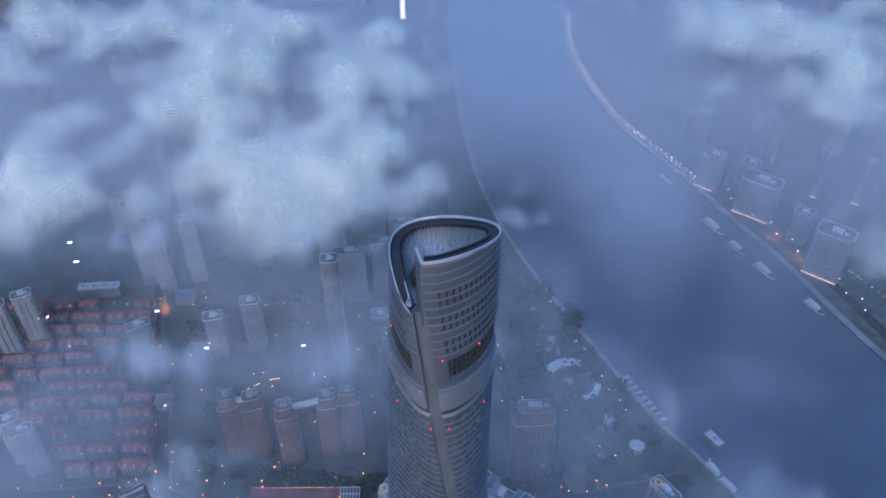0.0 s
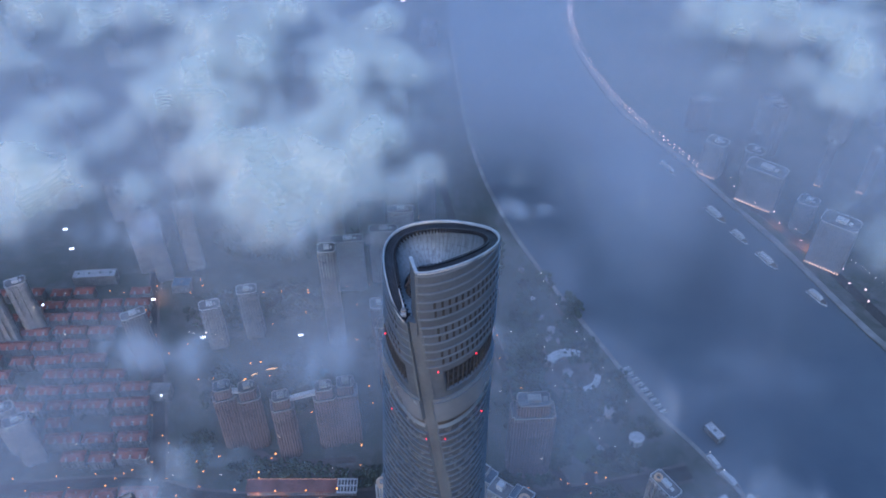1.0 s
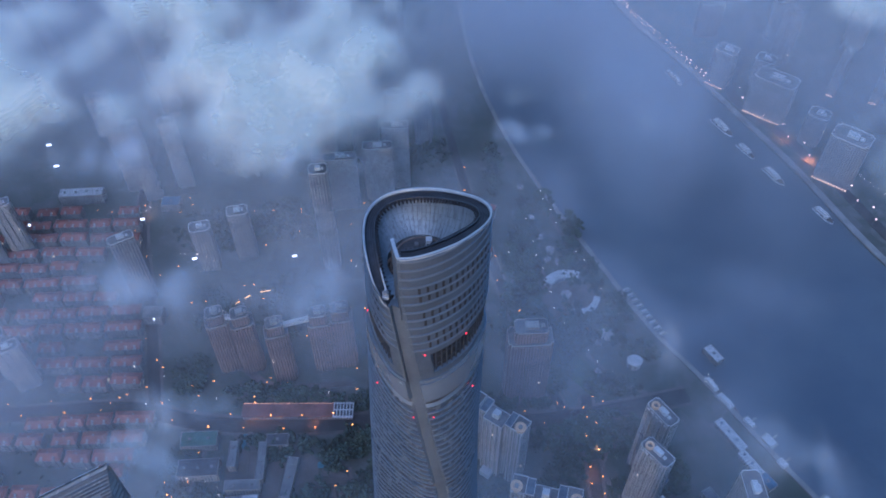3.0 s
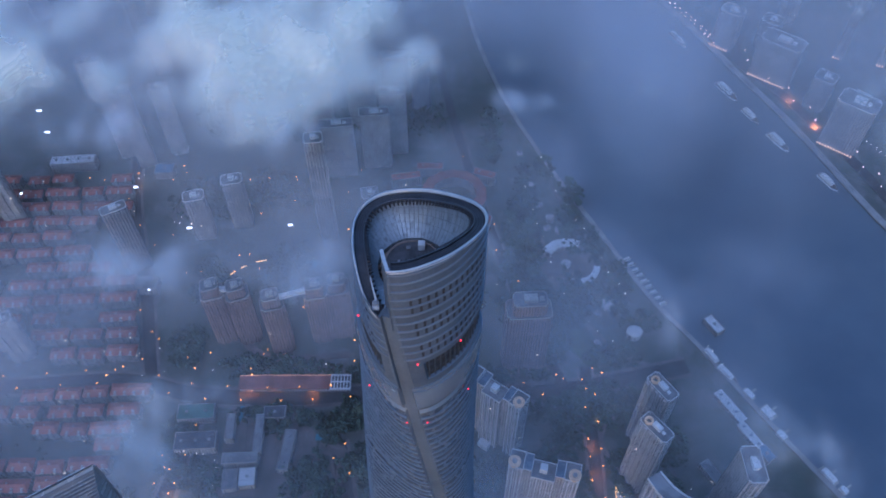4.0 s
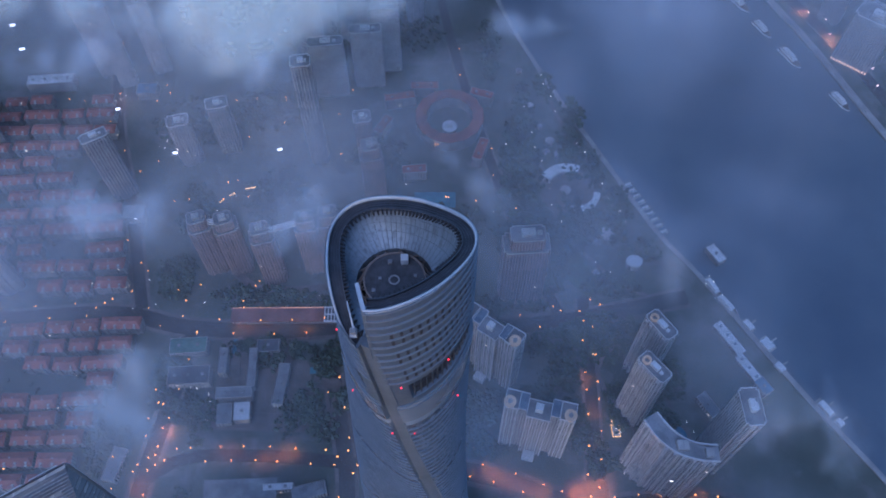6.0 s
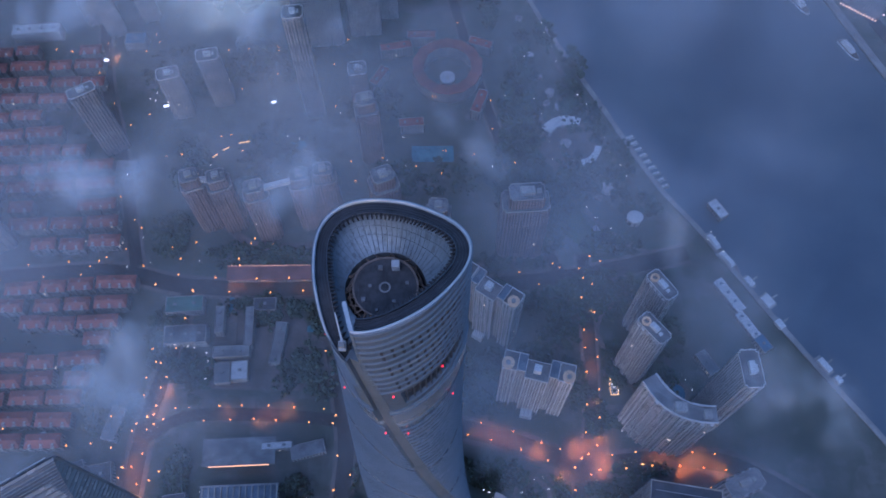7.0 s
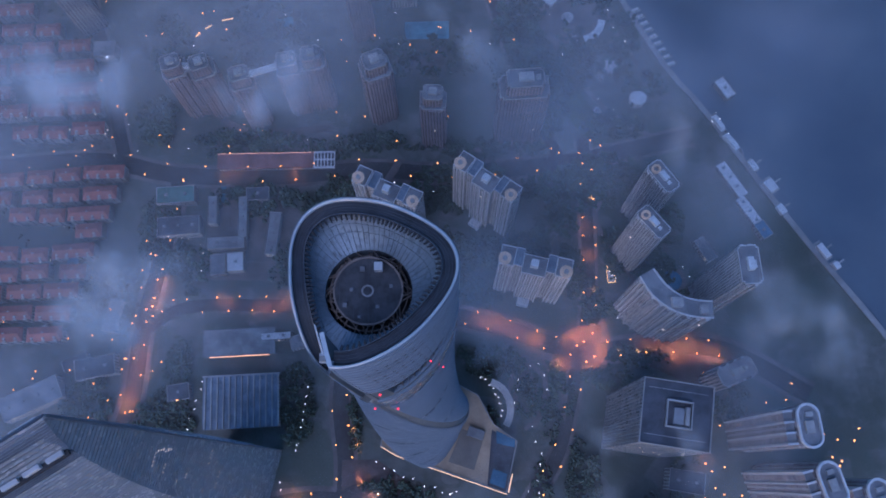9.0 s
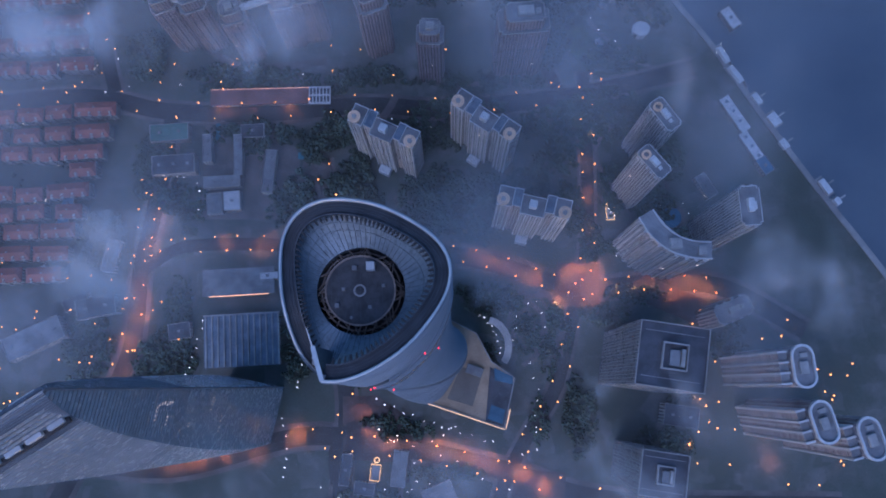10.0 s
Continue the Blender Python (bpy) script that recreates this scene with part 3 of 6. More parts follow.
for k in range(9):
    c = -8 + 2 * k
    half = math.sqrt(9.0 ** 2 - c * c)
    part("deck_joint", box(c - 0.05, -half, 601.4, c + 0.05, half, 601.43), ROOF_DARK, tower)
rnd = random.Random(4)
for k in range(40):
    a = 2 * math.pi * k / 40
    b = a + rnd.uniform(-0.3, 0.3)
    bm = rod((9.7 * math.cos(a), 9.7 * math.sin(a), 600.8), (12.1 * math.cos(b), 12.1 * math.sin(b), 598.5 + rnd.uniform(-2, 1.0)), 0.24, 5)
    add_rod(bm, (10.6 * math.cos(b), 10.6 * math.sin(b), 599.6), (12.0 * math.cos(b + 0.2), 12.0 * math.sin(b + 0.2), 594.0), 0.13, 5)
    part("truss_bar", bm, STEEL, tower)
part("truss_ring", annulus(0, 0, 10.8, 11.1, 598.7, 599.1, 48), STEEL, tower)

# frames standing in the dark plant recess
mull_me = bpy.data.meshes.new("louvre_post")
mb = box(-0.22, -0.3, 0, 0.22, 0.3, 13.0)
add_box(mb, -1.4, -0.1, 4.0, 1.4, 0.1, 4.4)
add_box(mb, -1.4, -0.1, 8.6, 1.4, 0.1, 9.0)
mb.to_mesh(mull_me)
mb.free()
mull_me.materials.append(STEEL_GREY)
for k in range(56):
    th = NOTCH + 16 + 318 * k / 55
    x, y, z = on_tower(th, 563.5, -0.9)
    part("louvre_post", mull_me, None, tower, at=pose(x, y, z, 0, 0, math.degrees(math.atan2(y, x)) + 90))
# cables of the slot
for k in range(9):
    a = radians(-118 + 4.5 * k)
    part("stay", rod((12.0 * math.cos(a), 12.0 * math.sin(a), 600.2), (-7.5 + 0.5 * k, -19.5 + 0.2 * k, 604.5), 0.09, 4), WHITE, tower)

# beacons
bead = bmesh.new()
bmesh.ops.create_icosphere(bead, subdivisions=2, radius=0.32)
bead_me = bpy.data.meshes.new("beacon")
bead.to_mesh(bead_me)
bead.free()
bead_me.materials.append(RED_LIGHT)
for th, z in ((NOTCH + 9.5, 577.5), (NOTCH + 51.5, 577.3), (NOTCH - 69.6, 576.5), (NOTCH - 12.8, 533.5), (NOTCH + 4.3, 533.8), (NOTCH + 52.9, 534.8), (NOTCH - 68.6, 531.8)):
    part("beacon", bead_me, None, tower, "red aircraft warning light", at=Matrix.Translation(on_tower(th, z, 1.2)))

# facade crane parked in the slot
crane = thing("facade_crane", (-11.8, -18.7, 602.1), label="white facade maintenance crane parked in the crown slot", category="crane")
part("carriage", box(-1.1, -1.4, 0, 1.1, 1.4, 1.6, bevel=0.15), WHITE, crane)
part("mast", rod((0, 0, 1.4), (0.2, 0.6, 3.8), 0.45, 8), WHITE, crane)
part("jib", rod((0.2, 0.6, 3.6), (-1.9, 8.3, 5.6), 0.34, 6, 0.22), WHITE, crane)
part("counterweight", box(-0.7, -1.4, 2.6, 1.0, 0.2, 3.8, bevel=0.12), CONCRETE, crane)

# podium
POD = [(-44, -22), (-30, -30), (20, -48), (74, -67), (86, -20), (64, -4), (50, 24), (10, 46), (-38, 30)]
EAVES_STRIP = glow("warm_eaves_strip", (1.0, 0.55, 0.22), 0.75)
podium = thing("podium", label="low beige tower podium with a lit front edge and blue skylights", category="podium")
POD_ROOF = surface("beige_podium_roof", (0.34, 0.25, 0.165), 0.8, 0.0, 0.05, 0.5, 0.25)
part("wall", prism(POD, 0.0, 27.0), OFFICE, podium)
part("roof", prism(POD, 27.0, 28.0), POD_ROOF, podium, "beige flat roof")
part("parapet", wall_ring(POD, 28.0, 29.4, 0.8), CONCRETE, podium)
part("eaves_light", ribbon([(-43.5, -23.0), (-30, -31.2), (20, -49.2), (74, -68.4)], 0.6, 27.7, 28.2, 8), EAVES_STRIP, podium, "warm strip of light along the front eaves")
part("eaves_light", ribbon([(75.4, -67), (80, -50)], 0.8, 27.6, 28.3, 8), EAVES_STRIP, podium)
part("roof_well", prism([(20, -38), (44, -46), (54, -16), (34, -8)], 28.0, 28.6), surface("brown_roof_deck", (0.14, 0.12, 0.1), 0.8), podium, "darker sunken roof deck")
part("roof_terrace", prism([(56, -60.5), (75, -67), (84, -24), (62, -9)], 28.0, 28.4), ROOF_DARK, podium, "dark roof terrace at the podium end")
part("skylight", prism([(58, -58), (72, -63), (75, -50), (62, -45)], 28.0, 29.2), BLUE_GLASS, podium, "blue glass skylight")
part("skylight", prism([(66, -22), (83, -26), (84, -19), (66, -10)], 28.0, 29.2), BLUE_GLASS, podium, "blue glass skylight")
part("roof_pool", prism(ring_pts(69, -36, 8.5, 8.5, 28), 28.0, 28.7), ROOF_DARK, podium, "dark round roof feature")
part("stair_head", box(40, 0, 28, 56, 9, 33, -20, (0, 0), 0.3), ROOF_GREY, podium)
canopy = thing("canopy", (60, 12, 0), label="curved pale canopy wrapped round the tower's foot", category="canopy")
arc = [(22 * math.cos(radians(a)), 26 * math.sin(radians(a))) for a in range(-40, 81, 15)]
part("roof", ribbon(arc, 7, 9.0, 10.0, 5), surface("pale_canopy", (0.4, 0.36, 0.32), 0.6), canopy)
for a in range(-40, 81, 15):
    part("post", rod((22 * math.cos(radians(a)), 26 * math.sin(radians(a)), 0), (22 * math.cos(radians(a)), 26 * math.sin(radians(a)), 9), 0.4, 8), CONCRETE, canopy)


# ---- the neighbouring supertall with a chisel top ----
chisel = thing("chisel_tower", (-177, -45, 0), 212.0, "blue-grey glass skyscraper narrowing to a slotted chisel top", "skyscraper")


def chisel_half(z):
    return 40.0 * (1 - (z / 492.0) ** 1.75) * 0.86 + 5.6 - 5.2 * (z / 484.0) ** 16


def chisel_section(z, out):
    w, h = min(chisel_half(z), 39.0) + out, 40.0 + out
    return [(-h, 0), (-(h - w), -w), (h - w, -w), (h, 0), (h - w, w), (-(h - w), w)]


SWFC_LOW = surface("pale_floor_band", (0.3, 0.33, 0.37), 0.27, 0.25, 0.05, 0.5, 0.1, bump=0.03)


def chisel_body():
    verts, faces, mats = [], [], []
    rows = []
    z = 0.0
    while z < 484:
        high = z > 290
        rows += [(z, 0.25 if high else 0.04, 1 if high else 2), (z + 0.9, 0.25 if high else 0.04, 1 if high else 2), (z + 0.9, 0.0, 0), (z + 4.2, 0.0, 0)]
        z += 4.2
    for zz, out, _ in rows:
        verts += [(x, y, zz) for x, y in chisel_section(zz, out)]
    for i in range(len(rows) - 1):
        for k in range(6):
            j = (k + 1) % 6
            faces.append((6 * i + k, 6 * i + j, 6 * i + 6 + j, 6 * i + 6 + k))
            mats.append(rows[i][2])
    return mesh_of("body", verts, faces, (SWFC_GLASS, SWFC_BAND, SWFC_LOW), mats)


part("body", chisel_body(), None, chisel, "glass walls with a dark line at every storey")
TOPZ = 484.0
w = chisel_half(TOPZ)
roof_pts = chisel_section(TOPZ, 0.0)
part("roof_cap", prism(roof_pts, TOPZ - 0.4, TOPZ + 1.2), SWFC_BAND, chisel, "dark ridge cap")
# louvres close together on the slopes below the ridge, and a tray of plant on one of them
for k in range(20):
    z = 481.5 - 2.1 * k
    wz = chisel_half(z)
    for side in (-1, 1):
        if side > 0 and 3 < k < 14:
            for x0, x1 in ((-40 + wz, -31), (25, 40 - wz)):
                if x1 > x0 + 1:
                    part("louvre", box(x0, wz - 0.2, z, x1, wz + 0.75, z + 0.55), SWFC_BAND, chisel)
            continue
        y0, y1 = sorted((side * (wz - 0.2), side * (wz + 0.75)))
        part("louvre", box(-40 + wz, y0, z, 40 - wz, y1, z + 0.55), SWFC_BAND, chisel)
part("plant_tray", box(-30.5, chisel_half(454) - 3.0, 453, 24.5, chisel_half(454) + 2.6, 455), RECESS, chisel, "dark tray for roof plant")
for k in range(5):
    y = chisel_half(454) - 1.6
    part("roof_plant", box(-29 + 10.8 * k, y, 455, -21 + 10.8 * k, y + 3.2, 457.2 + 0.8 * (k % 2), bevel=0.25), WHITE_ROOF, chisel, "pale plant housing")
for s in (-1, 1):
    part("edge_fin", box(s * 40 - 0.5, -0.5, 0, s * 40 + 0.5, 0.5, TOPZ + 2), SWFC_BAND, chisel)
for k in range(5):
    part("maintenance_rail", rod((-36 + 15 * k, -w - 0.9, TOPZ + 0.6), (-24 + 15 * k, -w - 0.9, TOPZ + 0.6), 0.25, 5), WHITE, chisel)


# lit rooms on one flank
ROOM_LIGHT = glow("lit_office_window", (1.0, 0.74, 0.5), 0.3)
rooms = [(-34.0 + 0.5 * (k % 3), z) for k, z in enumerate((321.4, 325.6, 329.8, 334.0, 338.2, 342.4, 325.6, 334.0))]
rooms += [(x, 344.6) for x in (-32.0, -30.4, -28.6, -27.0)] + [(x, 323.6) for x in (-27.6, -26.2, -24.4)] + [(x, 235.4) for x in (-35.0, -33.2, -31.6, -29.0)]
rooms += [(x, 203.0) for x in (-25.0, -22.4, -19.0, -17.0)] + [(-22.2, 278.6), (-23.6, 278.6), (-20.7, 294.0)]
for x, z in rooms:
    bm = bmesh.new()
    add_box(bm, -0.5, -0.08, z, 0.5, 0.12, z + 1.7, 45, (x, x + 40.0))
    part("lit_window", bm, ROOM_LIGHT, chisel)


# ---- tall buildings ----
def rect(x0, y0, x1, y1):
    return [(x0, y0), (x1, y0), (x1, y1), (x0, y1)]


def white_slab(at, turn, height, label):
    t = thing("apartment_tower", (*at, 0), turn, label, "apartment tower", "white riverside apartment towers")
    wings = [(-33, -6, -19, 12, 0), (19, -6, 33, 12, 0)]
    for x0, y0, x1, y1, _ in wings:
        wg = part("wing", prism(rect(x0, y0, x1, y1), 0, height), WHITE_SLAB, t)
        part("roof", prism(rect(x0 + 0.6, y0 + 0.6, x1 - 0.6, y1 - 0.6), height, height + 0.3), ROOF_GREY, wg)
        part("parapet", wall_ring(rect(x0, y0, x1, y1), height, height + 2.2, 0.5), WHITE, wg)
        for k in range(4):
            x = x0 + 1 + 4 * k
            part("fin", box(x - 0.35, y0 - 0.9, 0, x + 0.35, y0, height + 0.5), WHITE, wg)
    for s in (-1, 1):
        x0, x1 = (-19, -11) if s < 0 else (11, 19)
        ln = part("link", prism(rect(x0, -3, x1, 14), 0, height - 5), WHITE_SLAB, t)
        part("roof", prism(rect(x0 + 0.3, -2.6, x1 - 0.3, 13.6), height - 5, height - 4.7), BLUE_ROOF, ln, "blue-grey roof glazing")
        part("parapet", wall_ring(rect(x0, -3, x1, 14), height - 5, height - 3.4, 0.4), WHITE, ln)
    c = part("centre", prism(rect(-11, -8, 11, 10), 0, height - 7), WHITE_SLAB, t)
    part("roof", prism(rect(-10.6, -7.6, 10.6, 9.6), height - 7, height - 6.7), ROOF_GREY, c)
    part("parapet", wall_ring(rect(-11, -8, 11, 10), height - 7, height - 5, 0.4), WHITE, c)
    for k in range(5):
        x = -10 + 5 * k
        part("fin", box(x - 0.4, -9.2, 0, x + 0.4, -8, height - 6), WHITE, c)
    part("plant_room", box(-4, -2, height - 7, 3, 5, height + 1.5, bevel=0.3), WHITE, t)
    for s in (-1, 1):
        d = part("drum", prism(ring_pts(s * 28, -1, 5.2, 5.2, 24), height, height + 4), CREAM, t, "round cream rooftop drum")
        part("drum_rim", annulus(s * 28, -1, 3.4, 5.8, height + 4, height + 5, 24), CREAM, d)
        part("drum_core", prism(ring_pts(s * 28, -1, 2.2, 2.2, 16), height + 4, height + 6), CONCRETE, d)
    part("porch", box(-6, -17, 0, 6, -9, 9, bevel=0.3), WHITE, t)
    return t


CREAM = surface("cream_drum_cladding", (0.6, 0.43, 0.29), 0.6, 0.0, 0.1, 0.8, 0.2)
BLUE_ROOF = surface("blue_grey_roof_glazing", (0.15, 0.175, 0.21), 0.3, 0.1, 0.1, 0.8, 0.3)
white_slab((102, 131), -14.5, 110, "white ribbed apartment slab with round cream roof drums")
white_slab((60, 214), -35.5, 110, "white ribbed apartment slab turned towards the river")
white_slab((-33, 207), -26, 106, "white ribbed apartment slab half hidden in mist")


def point_block(name, at, turn, width, depth, height, wall, label, category, group="", roof=None, steps=1, ribs=3, crown=0.0, rim=None):
    """A tower of one or more stepped masses with ribs, roof, parapet and plant."""
    t = thing(name, (*at, 0), turn, label, category, group)
    zs = [0, height] if steps == 1 else [0, height * 0.86, height]
    for k in range(steps):
        f = 1 - 0.26 * k
        w2, d2 = width / 2 * f, depth / 2 * f
        cut = min(w2, d2) * 0.22
        pts = [(-w2 + cut, -d2), (w2 - cut, -d2), (w2 - cut, -d2 + cut), (w2, -d2 + cut), (w2, d2 - cut), (w2 - cut, d2 - cut), (w2 - cut, d2), (-w2 + cut, d2), (-w2 + cut, d2 - cut), (-w2, d2 - cut), (-w2, -d2 + cut), (-w2 + cut, -d2 + cut)]
        b = part("body", prism(pts, zs[k], zs[k + 1]), wall, t)
        part("roof", prism(pts, zs[k + 1], zs[k + 1] + 0.4), roof or ROOF_GREY, b)
        part("parapet", wall_ring(pts, zs[k + 1] + 0.4, zs[k + 1] + 1.8, 0.5), rim or CONCRETE, b)
        if k == 0:
            for i in range(ribs):
                x = -w2 + cut + (2 * (w2 - cut)) * (i + 0.5) / ribs
                for s in (-1, 1):
                    part("bay", box(x - 1.5, min(s * d2, s * (d2 + 1.6)), 0, x + 1.5, max(s * d2, s * (d2 + 1.6)), zs[1] - 1.5), wall, b)
    part("plant_room", box(-width * 0.14, -depth * 0.16, height, width * 0.16, depth * 0.18, height + 4.5, bevel=0.3), rim or CONCRETE, t)
    part("tank", box(width * 0.2, -depth * 0.1, height, width * 0.3, depth * 0.1, height + 2.4, bevel=0.2), rim or CONCRETE, t)
    if crown:
        part("drum_rim", annulus(-width * 0.28, -depth * 0.1, 2.6, 4.2, height, height + crown, 20), CREAM, t)
    return t


for at, turn, wd, dp, h, crown in (((208, 165), -52, 32, 15, 124, 3.5), ((222, 210), -56, 32, 15, 119, 3.5)):
    point_block("apartment_tower", at, turn, wd, dp, h, WHITE_SLAB, "pale ribbed apartment block with a round roof ring", "apartment tower", "white riverside apartment towers", ribs=5, crown=crown, rim=WHITE)

# curved apartment block with a pool behind it
fan = thing("curved_block", label="pale curved apartment block beside a round pool", category="apartment tower")
me = ribbon([(197, 118), (207, 102), (222, 90), (238, 85), (252, 84)], 15, 0, 126, 6)
part("body", me, WHITE_SLAB, fan)
part("roof", ribbon([(197, 118), (207, 102), (222, 90), (238, 85), (252, 84)], 13, 126, 126.5, 6), ROOF_GREY, fan)
part("parapet", ribbon([(203.5, 121.2), (213, 107), (225.5, 96.5), (239.3, 92.2), (252, 91.3)], 0.9, 125, 128, 6), WHITE, fan)
part("parapet", ribbon([(191, 114.5), (201, 97), (218, 83.5), (236.5, 77.8), (252, 76.7)], 0.9, 125, 128, 6), WHITE, fan)
for k in range(9):
    q = smooth_line([(191, 114), (201, 97), (218, 83), (236.5, 77.3), (252, 76.2)], 1.0)
    p = q[int((len(q) - 1) * (k + 0.5) / 9)]
    part("bay", prism(ring_pts(p.x, p.y, 2.0, 2.0, 8), 0, 124), WHITE_SLAB, fan)
part("lift_core", box(216, 86, 126, 226, 95, 131, bevel=0.3), CONCRETE, fan)
part("lift_core", box(240, 80, 126, 247, 88, 130, bevel=0.3), CONCRETE, fan)

point_block("apartment_tower", (280, 118), 2, 18, 34, 148, WHITE_SLAB, "tall pale apartment block rising out of the mist", "apartment tower", "white riverside apartment towers", ribs=2, rim=WHITE)


def capsule(hw, hl, n=10):
    out = []
    for s, a0 in ((1, 0), (-1, 180)):
        for k in range(n + 1):
            a = radians(a0 + 180 * k / n)
            out.append((hw * math.cos(a), s * (hl - hw) + hw * math.sin(a)))
    return out


def oval_tower(at, turn, height, label):
    t = thing("oval_tower", (*at, 0), turn, label, "apartment tower", "oval-topped apartment towers")
    b = part("body", prism(capsule(8.8, 17.5), 0, height), OVAL_WALL, t)
    part("roof", prism(capsule(8.2, 16.9), height, height + 0.5), ROOF_GREY, b)
    part("parapet", wall_ring(capsule(9.3, 18), height - 0.5, height + 3.0, 1.5), WHITE, b, "thick white parapet ring")
    part("wing", box(-17, -13, 0, -9.5, 13, height - 6), OVAL_WALL, t)
    part("wing_roof", box(-16.6, -12.6, height - 6, -9.9, 12.6, height - 5.6), ROOF_GREY, t)
    for y in (-13, -4.3, 4.3, 13):
        part("fin", box(-18, y - 0.8, 0, -9.6, y + 0.8, height - 3), WHITE, t)
    part("plant_room", box(-4, -6, height, 3, 4, height + 4, bevel=0.3), CONCRETE, t)
    part("plant_room", box(-2, 7, height, 4, 11, height + 2.5, bevel=0.3), CONCRETE, t)


oval_tower((311, -17), 4, 150, "banded apartment tower with a white oval roof ring")
oval_tower((324, -62), 14, 148, "banded apartment tower with a white oval roof ring")
oval_tower((362, -76), 14, 146, "banded apartment tower with a white oval roof ring")


def square_office(at, turn, w2, d2, height, label):
    t = thing("office_block", (*at, 0), turn, label, "office building", "square office blocks")
    b = part("body", prism(rect(-w2, -d2, w2, d2), 0, height), OFFICE, t)
    part("roof", prism(rect(-w2 + 0.5, -d2 + 0.5, w2 - 0.5, d2 - 0.5), height, height + 0.4), ROOF_DARK, b, "dark flat roof")
    part("parapet", wall_ring(rect(-w2, -d2, w2, d2), height, height + 2.2, 0.7), CONCRETE, b)
    part("plant_screen", wall_ring(rect(-w2 * 0.32, -d2 * 0.42, w2 * 0.42, d2 * 0.42), height + 0.4, height + 4.5, 1.2), CONCRETE, t)
    part("plant_unit", box(-w2 * 0.1, -d2 * 0.3, height + 0.4, w2 * 0.2, d2 * 0.2, height + 3.2, bevel=0.3), ROOF_GREY, t)
    part("plant_unit", box(w2 * 0.22, -d2 * 0.3, height + 0.4, w2 * 0.34, d2 * 0.25, height + 5.0, bevel=0.3), CONCRETE, t)
    for k in range(8):
        y = -d2 + 2 * d2 * (k + 0.5) / 8
        part("fin", box(-w2 - 0.5, y - 0.4, 0, -w2, y + 0.4, height), ROOF_GREY, t)
    for y in (-d2 * 0.7, d2 * 0.72):
        part("roof_line", box(-w2 * 0.85, y - 0.2, height + 0.4, w2 * 0.85, y + 0.2, height + 0.8), CONCRETE, t)


square_office((202, -7), -10, 28, 26, 163, "dark square office block with plant in the middle of its roof")
square_office((200, -104), -10, 20, 19, 118, "dark square office block half lost in mist")
point_block("office_block", (290, 38), 22, 36, 18, 58, GREY_FACADE, "low grey office block at the street corner", "office building", ribs=4)

# pinkish housing towers round the park
for at, turn, wd, dp, h in (((100, 308), 3, 48, 26, 126), ((-44, 336), 20, 30, 26, 116), ((12, 304), -4, 26, 22, 108), ((-66, 436), 12, 26, 24, 108)):
    point_block("housing_tower", at, turn, wd, dp, h, PINK, "pinkish brick housing tower with a stepped top", "apartment tower", "pinkish housing towers", steps=2, ribs=4)
for at, turn in (((-246, 346), 18), ((-218, 345), 18), ((-178, 332), 14), ((-132, 346), 10), ((-108, 352), 8)):
    point_block("housing_tower", at, turn, 26, 22, 102, PINK, "pinkish housing tower in a linked pair", "apartment tower", "pinkish housing towers", steps=2, ribs=3)
for a, b in (((-246, 346), (-218, 345)), ((-178, 332), (-132, 346))):
    t = thing("sky_bridge", label="pale bridge linking two housing towers at roof level", category="bridge")
    part("deck", ribbon([a, b], 5, 92, 97, 10), WHITE, t)

# towers in the mist
for at, turn, wd, dp, h, wall in (((-372, 448), 30, 30, 14, 112, GREY_FACADE), ((-432, 646), 20, 22, 14, 146, WHITE_SLAB), ((-402, 628), 20, 24, 14, 132, WHITE_SLAB), ((-362, 652), 18, 24, 14, 118, WHITE_SLAB),
                                  ((-252, 518), 12, 26, 18, 84, GREY_FACADE), ((-298, 500), 14, 26, 18, 74, GREY_FACADE), ((-138, 500), 6, 22, 18, 172, GREY_FACADE), ((-129, 608), 5, 44, 16, 92, WHITE_SLAB),
                                  ((-80, 625), 3, 40, 16, 96, WHITE_SLAB), ((-104, 708), 4, 40, 16, 84, WHITE_SLAB), ((-57, 652), 2, 36, 16, 108, WHITE_SLAB), ((-160, 668), 4, 40, 16, 110, WHITE_SLAB),
                                  ((-478, 320), 28, 26, 16, 74, WHITE_SLAB), ((-500, 336), 28, 26, 16, 74, WHITE_SLAB), ((-575, 500), 26, 26, 16, 96, WHITE_SLAB), ((-548, 520), 26, 26, 16, 96, WHITE_SLAB), ((-82, 514), 8, 22, 20, 62, PINK)):
    point_block("apartment_tower", at, turn, wd, dp, h, wall, "pale high-rise block standing in thin mist", "apartment tower", "high-rises in the mist", ribs=3, rim=WHITE)

# far bank
BASE_LIGHT = glow("warm_base_light", (1.0, 0.55, 0.3), 0.8)
for at, turn, wd, dp, h in (((512, 806), -38, 62, 34, 66), ((572, 660), -38, 52, 34, 78), ((455, 882), -40, 34, 26, 64), ((560, 740), -38, 30, 26, 52), ((606, 712), -38, 26, 20, 40), ((520, 880), -38, 30, 26, 48), ((628, 850), -30, 14, 12, 84), ((690, 830), -30, 14, 12, 84)):
    t = point_block("office_block", at, turn, wd, dp, h, GREY_FACADE, "pale stone office building on the far bank", "office building", "far bank buildings", ribs=7, rim=WHITE)
    if h > 62:
        for i in range(int(wd / 4)):
            x = -wd * 0.48 + 4.0 * i
            part("base_light", box(x, -dp / 2 - 2.4, 1.0, x + 1.6, -dp / 2 - 1.8, 3.6), BASE_LIGHT, t, "warm light at the foot of the front")
protos = []
